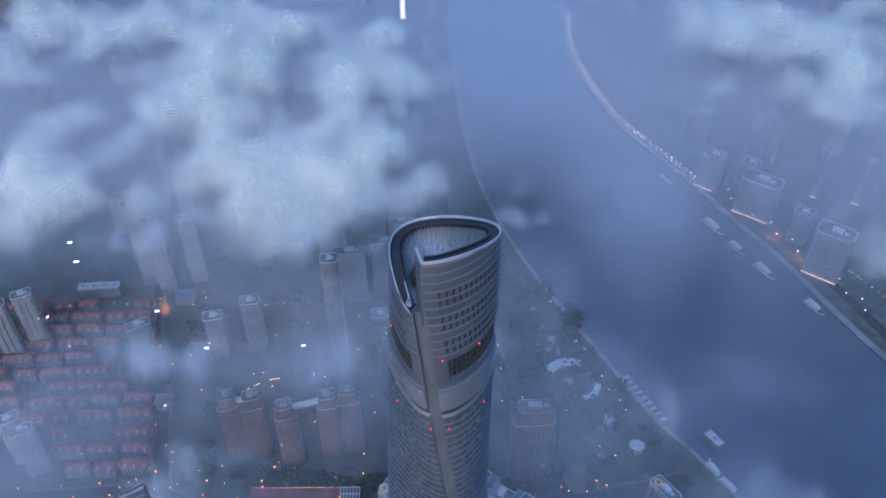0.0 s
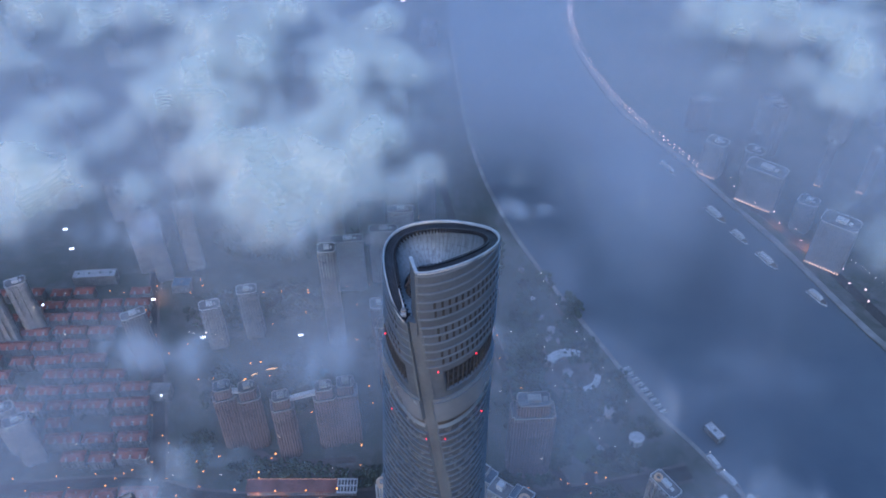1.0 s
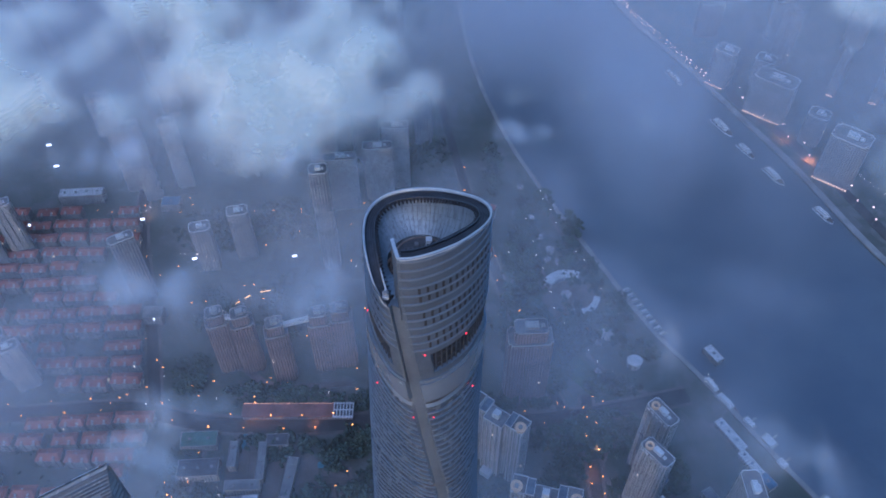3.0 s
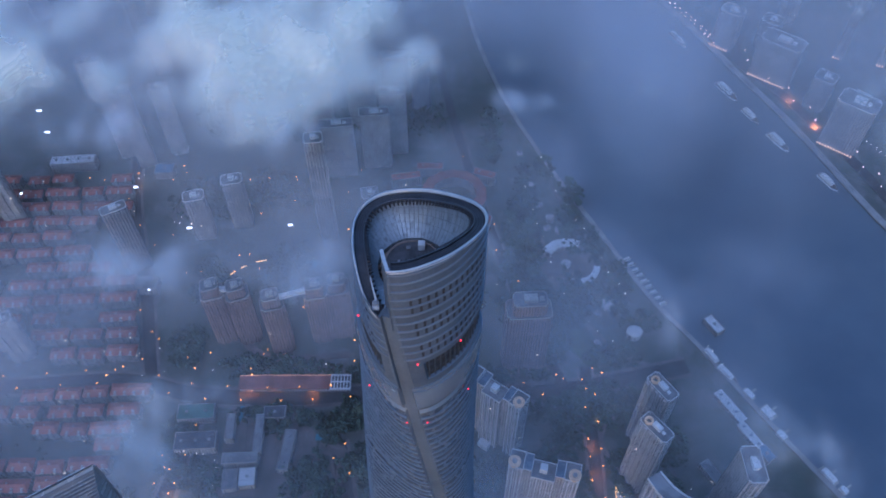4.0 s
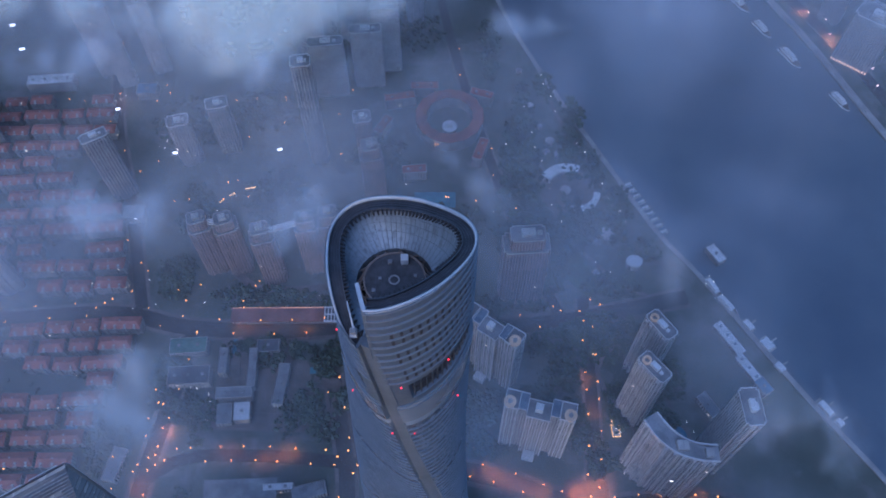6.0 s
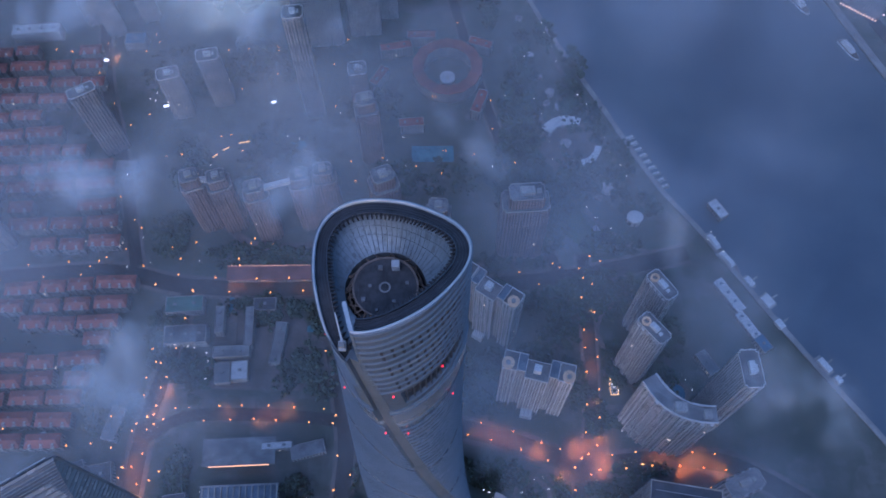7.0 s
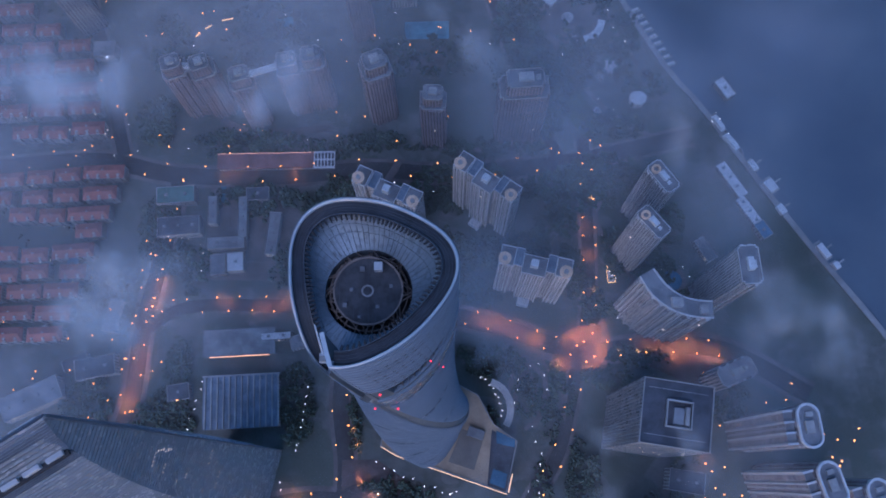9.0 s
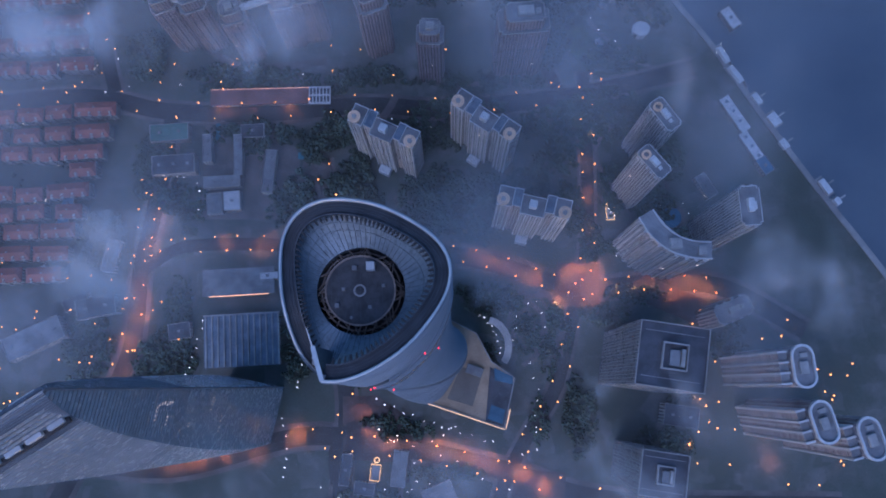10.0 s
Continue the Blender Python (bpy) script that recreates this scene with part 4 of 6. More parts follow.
for k, (wd, dp, h) in enumerate(((26, 22, 95), (34, 18, 70), (22, 22, 130), (40, 16, 60), (28, 26, 48))):
    p = point_block("apartment_tower", (-1500 - 60 * k, 2600), 0, wd, dp, h, (GREY_FACADE, WHITE_SLAB, GREY_FACADE, PINK, PLASTER)[k], "distant high-rise block dim in the haze", "apartment tower", "distant high-rises", ribs=3)
    protos.append(p)
rnd = random.Random(11)
count = 0
while count < 110:
    if count < 62:
        x, y = rnd.uniform(-1100, 20), rnd.uniform(720, 2000)
    else:
        x, y = rnd.uniform(430, 1300), rnd.uniform(560, 1900)
        edge = np.interp(y, [p[1] for p in FAR_SHORE][::-1], [p[0] for p in FAR_SHORE][::-1])
        if x < edge + 95:
            continue
    if x < -380 and 250 < y < 620:
        continue
    copy_thing(protos[rnd.randrange(5)], pose(x, y, 0, 0, 0, rnd.choice((-35, -30, 5, 10, 20)) + rnd.uniform(-5, 5)))
    count += 1


# ---- terraced housing with red roofs ----
def house_proto(length, k):
    h, d = 15.0, 13.5
    t = thing("terrace_house", (-1500 - 60 * k, 2500, 0), 0, "pale terraced housing block under a red tiled roof", "house", "red-roofed housing rows")
    l2, d2 = length / 2, d / 2
    part("wall", prism(rect(-l2, -d2, l2, d2), 0, h), PLASTER, t)
    bm = bmesh.new()
    e = 0.8
    vs = [bm.verts.new(p) for p in ((-l2 - e, -d2 - e, h), (l2 + e, -d2 - e, h), (l2 + e, d2 + e, h), (-l2 - e, d2 + e, h), (-l2 + 3.5, 0, h + 3.8), (l2 - 3.5, 0, h + 3.8))]
    for f in ((0, 1, 5, 4), (1, 2, 5), (2, 3, 4, 5), (3, 0, 4), (3, 2, 1, 0)):
        bm.faces.new([vs[i] for i in f])
    part("roof", bm, TILE_RED, t, "red clay-tiled hipped roof")
    n = int(length // 9)
    for i in range(n):
        x = -l2 + length * (i + 0.5) / n
        part("stair_bay", box(x - 1.6, -d2 - 1.2, 0, x + 1.6, -d2 + 0.5, h + 1.2), PLASTER, t)
        part("balcony", box(x - 3.9, d2, 2.6, x - 1.9, d2 + 1.2, h - 1.0), PLASTER, t)
        part("dormer", box(x - 1.3, -d2 + 1.2, h + 0.6, x + 1.3, -d2 + 3.4, h + 2.6), PLASTER, t)
    part("chimney", box(-1, 0.4, h + 2.0, 0.2, 1.6, h + 5.0), CONCRETE, t)
    return t


lengths = (26.0, 34.0, 42.0)
houses = [house_proto(v, k) for k, v in enumerate(lengths)]
rnd = random.Random(3)
for row in range(24):
    if row < 12:
        y = 585 - 25.0 * row
        x0, x1 = -690, -412 + 6.2 * row
    else:
        y = 258 - 21.0 * (row - 12)
        x0, x1 = -640, -318 - 6.0 * (row - 12)
        if y < 90:
            break
    x = x1
    while x > x0:
        k = rnd.randrange(3)
        if rnd.random() > 0.1 and not (-520 < x < -440 and 290 < y < 350):
            copy_thing(houses[k], pose(x - lengths[k] / 2, y + (x + 500) * 0.035 + rnd.uniform(-2, 2), 0, 0, 0, 2 + rnd.uniform(-2, 2)))
        x -= lengths[k] + rnd.uniform(3, 7) + (9 if rnd.random() < 0.18 else 0)


# ---- low buildings ----
def low_block(name, at, turn, w, d, h, roof, label, category="building", wall=None):
    t = thing(name, (*at, 0), turn, label, category, "low buildings")
    part("wall", prism(rect(-w / 2, -d / 2, w / 2, d / 2), 0, h), wall or PLASTER, t)
    part("roof", prism(rect(-w / 2 + 0.3, -d / 2 + 0.3, w / 2 - 0.3, d / 2 - 0.3), h, h + 0.4), roof, t)
    part("parapet", wall_ring(rect(-w / 2, -d / 2, w / 2, d / 2), h, h + 1.2, 0.4), CONCRETE, t)
    n = max(1, int(w / 14))
    for i in range(n):
        x = -w / 2 + w * (i + 0.5) / n
        part("roof_unit", box(x - 1.4, -1.2, h + 0.4, x + 1.6, 1.4, h + 2.2, bevel=0.15), ROOF_GREY, t)
    return t


GREEN_ROOF = surface("green_sports_roof", (0.06, 0.12, 0.1), 0.8, 0.0, 0.1, 0.8, 0.3)
BLUE_SHEET = surface("blue_sheet_roof", (0.07, 0.13, 0.2), 0.5, 0.0, 0.1, 0.8, 0.25)
for at, turn, w, d, h, roof, label in (
    ((-262, 240), 3, 40, 18, 12, GREEN_ROOF, "school hall under a green roof"),
    ((-256, 205), 3, 44, 20, 14, ROOF_DARK, "dark flat-roofed school block"),
    ((-206, 186), 2, 38, 12, 12, ROOF_GREY, "grey flat-roofed school wing"),
    ((-190, 214), 92, 44, 9, 12, ROOF_GREY, "grey flat-roofed school wing"),
    ((-222, 222), 92, 30, 9, 12, ROOF_GREY, "grey flat-roofed school wing"),
    ((-196, 166), 4, 17, 20, 10, WHITE_ROOF, "small pavilion under a white membrane roof"),
    ((-214, 164), 4, 16, 22, 8, ROOF_GREY, "grey pavilion beside a white-roofed one"),
    ((-158, 196), 84, 46, 12, 10, ROOF_GREY, "long grey block beside the car park"),
    ((-151, 88), 3, 30, 7, 10, WHITE_ROOF, "small block with a pale roof"),
    ((-366, 160), 78, 30, 12, 10, BLUE_SHEET, "shed under a blue sheet roof"),
    ((-390, 96), 30, 18, 12, 8, WHITE_ROOF, "pale-roofed shed beside the avenue"),
    ((-120, 84), 14, 34, 14, 9, ROOF_GREY, "low grey block by the station"),
    ((-330, 60), 10, 40, 20, 12, ROOF_DARK, "dark low building by the avenue"),
    ((-390, 30), 24, 60, 24, 14, ROOF_GREY, "low grey building near the avenue"),
    ((-500, 620), 4, 60, 16, 16, WHITE_ROOF, "long block with a pale roof"),
    ((-372, 606), 2, 26, 18, 12, BLUE_SHEET, "hall under a bright blue roof"),
    ((330, 352), -60, 24, 12, 8, WHITE_ROOF, "riverside pavilion with a white roof"),
    ((-352, 412), 0, 24, 18, 14, ROOF_GREY, "brightly lit low shop building"),
    ((10, -130), 20, 30, 20, 10, ROOF_GREY, "low grey block by the plaza"),
    ((245, -60), -10, 34, 20, 20, ROOF_DARK, "low dark block between office towers"),
    ((-318, 112), 78, 34, 14, 9, ROOF_GREY, "low grey shed beside the avenue"),
    ((-352, 66), 24, 26, 12, 8, ROOF_DARK, "dark-roofed shed beside the avenue"),
    ((-250, -20), 10, 26, 14, 8, ROOF_GREY, "low grey shop block"),
    ((-246, 34), 8, 22, 16, 9, ROOF_DARK, "dark flat-roofed shop block"),
    ((-62, -122), -8, 20, 12, 12, ROOF_DARK, "dark entrance block of a court"),
    ((-28, -104), -8, 14, 34, 14, ROOF_GREY, "grey wing beside an entrance court"),
    ((-80, -104), -8, 10, 30, 12, ROOF_DARK, "dark wing beside an entrance court"),
    ((236, 190), 40, 20, 12, 7, BLUE_SHEET, "small pavilion with a blue roof"),
    ((290, 170), -60, 26, 12, 8, ROOF_GREY, "low grey-roofed boathouse near the quay"),
    ((-176, 240), 2, 24, 14, 10, ROOF_DARK, "dark sports hall roof"),
):
    low_block("low_building", at, turn, w, d, h, roof, label)

# long station roof lit amber along its edge
station = thing("station_hall", (-158, 277, 0), 0.0, "long low station hall under a reddish roof", "station")
part("wall", prism(rect(-62, -7, 62, 8), 0, 8), PLASTER, station)
part("roof", prism(rect(-63, -8, 40, 9), 8, 8.8), surface("reddish_sheet_roof", (0.2, 0.1, 0.085), 0.7, 0.0, 0.04, 0.7, 0.3), station, "reddish sheet roof")
part("eaves_light", box(-63, 9.0, 7.6, 40, 9.5, 8.4), glow("amber_strip", (1.0, 0.42, 0.2), 0.9), station)
part("roof_grid", prism(rect(40.2, -9, 63, 10), 8, 9), WHITE_ROOF, station, "pale roof with dark slots")
for k in range(6):
    part("roof_slot", box(41.5 + 3.6 * k, -7, 9.0, 43.9 + 3.6 * k, -0.5, 9.1), ROOF_DARK, station)
    part("roof_slot", box(41.5 + 3.6 * k, 1.5, 9.0, 43.9 + 3.6 * k, 8, 9.1), ROOF_DARK, station)

# glasshouse-like hall with a ribbed roof
hall = thing("ribbed_hall", (-184, 22, 0), 2.0, "large hall under a ribbed grey glass roof", "hall")
part("wall", prism(rect(-36, -24, 38, 26), 0, 11), PLASTER, hall)
part("roof", prism(rect(-36.5, -24.5, 38.5, 26.5), 11, 11.6), BLUE_ROOF, hall)
for k in range(13):
    x = -34 + 6 * k
    part("roof_rib", box(x - 0.7, -24, 11.6, x + 0.7, 26, 13.4), CONCRETE, hall)
part("edge_beam", box(-37, 26.5, 9, 39, 28, 13), CONCRETE, hall)
hall2 = thing("ribbed_hall", (-188, 84, 0), 2.0, "open market hall with amber light beneath", "hall")
part("roof", prism(rect(-36, -15, 36, 12), 9, 10), ROOF_GREY, hall2)
for k in range(5):
    for y in (-13, 10):
        part("post", rod((-34 + 17 * k, y, 0), (-34 + 17 * k, y, 9), 0.5, 8), CONCRETE, hall2)
part("light_strip", box(-30, -15.6, 7.6, 30, -15.1, 8.6), glow("amber_strip_dim", (1.0, 0.42, 0.15), 1.2), hall2)

# ring-shaped building of the garden estate
ringb = thing("ring_building", (24, 552, 0), 0, "round housing ring with reddish roofs about a round pavilion", "building")
for k in range(14):
    a = 360 * k / 14
    part("segment", box(-9.5, -6.5, 0, 9.5, 6.5, 17), PLASTER, ringb, at=pose(36 * math.cos(radians(a)), 36 * math.sin(radians(a)), 0, 0, 0, a + 90))
    part("segment_roof", box(-10, -7, 17, 10, 7, 18.4, bevel=0.6), TILE_RED, ringb, at=pose(36 * math.cos(radians(a)), 36 * math.sin(radians(a)), 0, 0, 0, a + 90))
part("pavilion", prism(ring_pts(0, -10, 9, 9, 24), 0, 8), PLASTER, ringb)
part("pavilion_roof", annulus(0, -10, 3.0, 9.5, 8, 9.2, 24), WHITE_ROOF, ringb)
for at, turn, w in (((-40, 586), 10, 40), ((-8, 604), 0, 36), ((66, 590), -20, 30), ((-60, 540), 60, 30), ((62, 500), 70, 34), ((-20, 470), 5, 30)):
    low_block("garden_house", at, turn, w, 12, 16, TILE_RED, "low housing block with a reddish roof", "house")


# lit hotel far up the river
far_lit = thing("lit_tower", (-88, 1534, 0), 0, "distant tower with a glowing pale pink front", "tower")
part("body", box(-8, 0, 0, 8, 14, 95), GREY_FACADE, far_lit)
part("glowing_front", box(-5, -0.6, 4, 5, 0, 92), glow("pink_facade_light", (1.0, 0.72, 0.6), 1.3), far_lit, "pale pink facade lighting")


# ---- planting, park, water features ----
def canopy_mesh(spots, seed):
    """Many small uneven leaf clumps, several to a tree."""
    rs = np.random.RandomState(seed)
    t = (1 + 5 ** 0.5) / 2
    ico = np.array([(-1, t, 0), (1, t, 0), (-1, -t, 0), (1, -t, 0), (0, -1, t), (0, 1, t), (0, -1, -t), (0, 1, -t), (t, 0, -1), (t, 0, 1), (-t, 0, -1), (-t, 0, 1)]) / 1.9
    tri = np.array([(0, 11, 5), (0, 5, 1), (0, 1, 7), (0, 7, 10), (0, 10, 11), (1, 5, 9), (5, 11, 4), (11, 10, 2), (10, 7, 6), (7, 1, 8), (3, 9, 4), (3, 4, 2), (3, 2, 6), (3, 6, 8), (3, 8, 9), (4, 9, 5), (2, 4, 11), (6, 2, 10), (8, 6, 7), (9, 8, 1)])
    vs, fs, n = [], [], 0
    for x, y, size in spots:
        for _ in range(5):
            r = size * rs.uniform(0.28, 0.5)
            c = np.array([x, y, size * 0.95]) + rs.normal(0, 1, 3) * np.array([size * 0.42, size * 0.42, size * 0.25])
            c[2] = max(c[2], r * 0.5)
            vs.append(c + ico * r * rs.uniform(0.6, 1.35, (12, 3)))
            fs.append(tri + n)
            n += 12
    v, f = np.concatenate(vs), np.concatenate(fs)
    me = bpy.data.meshes.new("canopy")
    me.vertices.add(len(v))
    me.vertices.foreach_set("co", v.ravel())
    me.loops.add(3 * len(f))
    me.loops.foreach_set("vertex_index", f.ravel().astype(np.int32))
    me.polygons.add(len(f))
    me.polygons.foreach_set("loop_start", np.arange(0, 3 * len(f), 3, dtype=np.int32))
    me.update(calc_edges=True)
    me.materials.append(LEAF)
    return me


def leafy(name, areas, per, label, seed, size=(3.5, 6.5)):
    rs = np.random.RandomState(seed)
    spots = []
    for cx, cy, rx, ry in areas:
        for _ in range(int(per * rx * ry * 3.14)):
            a, r = rs.uniform(0, 6.283), rs.uniform(0, 1) ** 0.5
            spots.append((cx + rx * r * math.cos(a), cy + ry * r * math.sin(a), rs.uniform(*size)))
    me = canopy_mesh(spots, seed)
    me.name = name
    return tagged(new(name, me), label, "trees", kind="stuff")


leafy("park_trees", [(170, 395, 20, 40), (120, 560, 14, 60), (110, 480, 14, 40), (200, 470, 10, 30), (225, 420, 14, 30), (180, 560, 14, 30), (80, 680, 12, 60), (150, 610, 12, 24), (250, 360, 18, 14), (205, 310, 34, 16), (120, 400, 16, 40), (112, 470, 26, 90), (134, 350, 26, 50), (196, 400, 16, 20), (222, 380, 10, 26), (176, 500, 16, 40)], 0.042, "dark park trees along the river bank", 2)
leafy("estate_trees", [(150, 240, 46, 22), (40, 262, 50, 10), (20, 170, 44, 26), (110, 180, 22, 16), (190, 110, 16, 10), (236, 150, 20, 22), (262, 110, 14, 16), (210, 62, 30, 8), (60, 130, 18, 16), (150, 150, 14, 30), (250, 200, 22, 24), (0, 140, 46, 14), (70, 170, 16, 18), (140, 205, 20, 16), (130, 40, 8, 14), (196, 170, 12, 26)], 0.055, "dense dark trees between the apartment towers", 3)
leafy("garden_trees", [(-128, 176, 14, 22), (-112, 150, 14, 14), (-172, 236, 14, 22), (-90, 240, 22, 18), (-110, 220, 16, 16), (-60, 160, 20, 20), (-140, 236, 14, 10), (-60, 300, 40, 10), (-190, 305, 60, 8), (-290, 330, 20, 30), (-262, 168, 16, 12), (-92, 176, 10, 16), (-70, 190, 16, 26), (-150, 160, 10, 20), (-200, 240, 26, 8)], 0.055, "dark garden trees beside the paths", 4)
leafy("street_trees", [(70, 55, 30, 12), (100, 24, 14, 20), (122, 0, 9, 24), (60, 68, 30, 7), (-70, 20, 7, 50), (-250, 60, 12, 30), (-240, 150, 10, 18), (110, -60, 9, 24), (170, 118, 12, 22), (20, -110, 40, 8), (-40, -60, 24, 6), (140, 20, 6, 16)], 0.06, "rows of dark street trees round the tower", 5, (3, 5))
leafy("estate_woods", [(-180, 430, 50, 50), (-60, 500, 40, 26), (20, 400, 50, 26), (-280, 420, 24, 40), (-40, 400, 30, 30), (-300, 560, 60, 40), (-200, 580, 60, 40), (90, 400, 14, 50), (-60, 720, 80, 50), (-250, 720, 100, 60)], 0.016, "dim trees between housing blocks", 6)
leafy("block_trees", [(-278, 205, 24, 40), (-250, 170, 30, 16), (-330, 130, 26, 30), (-150, 290, 90, 12), (20, 235, 60, 20), (60, 290, 80, 10), (-20, 110, 40, 16), (190, 250, 50, 30), (-340, 20, 26, 40), (-260, 0, 30, 40), (-130, 20, 20, 40), (60, -20, 14, 40), (180, 40, 30, 10), (150, -60, 16, 40), (-20, -70, 30, 8), (250, -20, 16, 40), (230, -90, 30, 20), (-60, -140, 50, 16), (60, -150, 40, 14), (300, 20, 20, 30)], 0.045, "dark trees filling the yards between the buildings", 12, (3, 5.5))
leafy("row_trees", [(-480, 460, 110, 120), (-450, 200, 110, 70)], 0.0022, "small trees between the housing rows", 7, (2.5, 4.5))


def patch(name, pts, z, material, label, category):
    me = bpy.data.meshes.new(name)
    b = prism(pts, -0.3, z)
    b.to_mesh(me)
    b.free()
    me.materials.append(material)
    return tagged(new(name, me), label, category, kind="structure")


TURQUOISE = surface("turquoise_court", (0.07, 0.17, 0.21), 0.6, 0.0, 0.08, 0.6, 0.3)
RED_PAVING = surface("reddish_paving", (0.085, 0.066, 0.06), 0.8, 0.0, 0.05, 0.5, 0.3)
patch("pavement_1", [(127, 52), (175, 48), (178, 94), (135, 95)], 0.75, RED_PAVING, "reddish paved crossing square", "pavement")
patch("pavement_2", [(-84, -95), (-20, -100), (-16, -58), (-50, -34), (-84, -34)], 0.75, RED_PAVING, "reddish paved plaza beside the tower", "pavement")
patch("pavement_3", [(222, 52), (272, 28), (285, 52), (238, 74)], 0.75, RED_PAVING, "reddish paved yard", "pavement")
patch("pavement_4", [(78, -150), (130, -158), (134, -112), (84, -108)], 0.75, RED_PAVING, "reddish paved yard by the street", "pavement")
patch("pavement_5", ring_pts(167, 446, 36, 36, 48), 0.6, PAVING, "round paved park plaza", "pavement")
patch("pavement_6", [(-230, 150), (-130, 146), (-128, 215), (-150, 250), (-228, 250)], 0.2, PAVING, "worn school yard paving", "pavement")
patch("lawn_1", [(150, 332), (178, 300), (196, 312), (160, 382), (148, 372)], 0.7, LAWN, "strip of lawn crossed by a path", "lawn")
patch("pool", ring_pts(254, 139, 10.5, 10.5, 32), 0.8, BLUE_GLASS, "round blue swimming pool", "pool")
tagged(new("pool_terrace", (lambda b: (lambda m: (b.to_mesh(m), m.materials.append(PAVING), m)[2])(bpy.data.meshes.new("pool_terrace")))(annulus(254, 139, 10.5, 15, -0.3, 0.9, 32))), "pale paved terrace round the pool", "pavement", kind="structure")
strip("path_1", [(252, 152), (252, 172), (248, 190)], 4, 0.7, PAVING, "pale path to the round pool", "path")
strip("path_2", [(-146, 150), (-120, 196), (-104, 196), (-102, 170), (-116, 148)], 6, 0.7, PAVING, "pale winding garden path", "path")
strip("path_3", [(86, 10), (92, 40), (106, 56), (118, 44), (116, 16), (104, -6)], 5, 0.8, PAVING, "pale path looping through the corner garden", "path")
strip("path_4", [(98, 60), (124, 62), (138, 40), (134, 0)], 5, 0.85, PAVING, "pale curved garden path", "path")
strip("path_5", [(118, 585), (130, 520), (140, 470), (150, 410), (178, 360), (214, 320), (248, 300)], 5, 0.7, PAVING, "pale park path", "path")
strip("path_6", [(142, 640), (165, 560), (196, 490), (216, 430), (240, 385)], 5, 0.9, PAVING, "pale riverside park path", "path")
strip("path_7", [(-270, 372), (-200, 318), (-150, 314), (-100, 318)], 8, 0.7, PAVING, "pale curved drive in front of the housing towers", "path")
strip("path_8", [(-30, 168), (10, 150), (40, 152)], 5, 0.7, PAVING, "pale curved path by the slabs", "path")

patch("court_1", [(-20, 424), (30, 424), (30, 446), (-20, 446)], 0.6, TURQUOISE, "turquoise sports court", "court")
patch("court_2", [(-164, 442), (-146, 444), (-148, 456), (-166, 454)], 0.6, TURQUOISE, "turquoise garden pond", "pond")
patch("court_3", [(-217, 234), (-208, 234), (-208, 252), (-217, 252)], 0.6, TURQUOISE, "green-blue school court", "court")
patch("court_4", [(-130, 211), (-108, 211), (-108, 218), (-130, 218)], 0.65, TURQUOISE, "blue paved strip by the garden path", "court")
strip("path_9", [(74, 44), (84, 60), (100, 66), (116, 60), (126, 44), (128, 20)], 3, 0.95, PAVING, "narrow pale path round the corner garden", "path")
strip("path_10", [(96, 44), (103, 46), (108, 38), (107, 22), (100, 8)], 3, 0.95, PAVING, "narrow pale inner garden path", "path")
strip("path_11", [(-210, 255), (-205, 160)], 5, 0.7, PAVING, "pale school path", "path")
strip("path_12", [(-232, 172), (-130, 168)], 5, 0.75, PAVING, "pale school path", "path")
strip("path_13", [(10, 300), (30, 285), (70, 290), (130, 285)], 5, 0.75, PAVING, "pale estate drive", "path")
strip("path_14", [(200, 240), (180, 215), (190, 180), (215, 140), (205, 125)], 5, 0.75, PAVING, "pale estate drive", "path")
strip("path_15", [(-60, -110), (-70, -135), (-50, -150), (-28, -138), (-30, -112)], 5, 0.9, PAVING, "pale plaza drive", "path")

strip("path_16", [(82, 30), (87, 50), (104, 57), (118, 42), (121, 24), (110, 2), (96, -8)], 4, 1.05, PAVING, "pale oval path of the corner garden", "path")
strip("path_17", [(92, 30), (95, 42), (105, 36), (106, 22), (100, 10)], 7, 0.98, PAVING, "inner loop of the corner garden", "path")
strip("path_18", [(-92, -118), (-94, -88), (-86, -70), (-64, -60), (-38, -66), (-22, -84), (-23, -118)], 9, 0.95, ASPHALT, "dark drive looping round an entrance court", "road")
strip("path_19", [(-125, 206), (-100, 200), (-96, 176), (-104, 156)], 9, 0.8, PAVING, "pale winding garden path", "path")
strip("path_20", [(-70, 235), (-40, 255), (-26, 280)], 8, 0.82, PAVING, "pale curved slip road by the station", "path")

# park pavilions
def arc_hall(at, r, a0, a1, width, h, label):
    t = thing("park_pavilion", (*at, 0), 0, label, "pavilion", "park pavilions")
    pts = [(r * math.cos(radians(a)), r * math.sin(radians(a))) for a in np.linspace(a0, a1, 7)]
    part("wall", ribbon(pts, width - 1.5, 0, h, 4), PLASTER, t)
    part("roof", ribbon(pts, width, h, h + 0.8, 4), WHITE_ROOF, t)


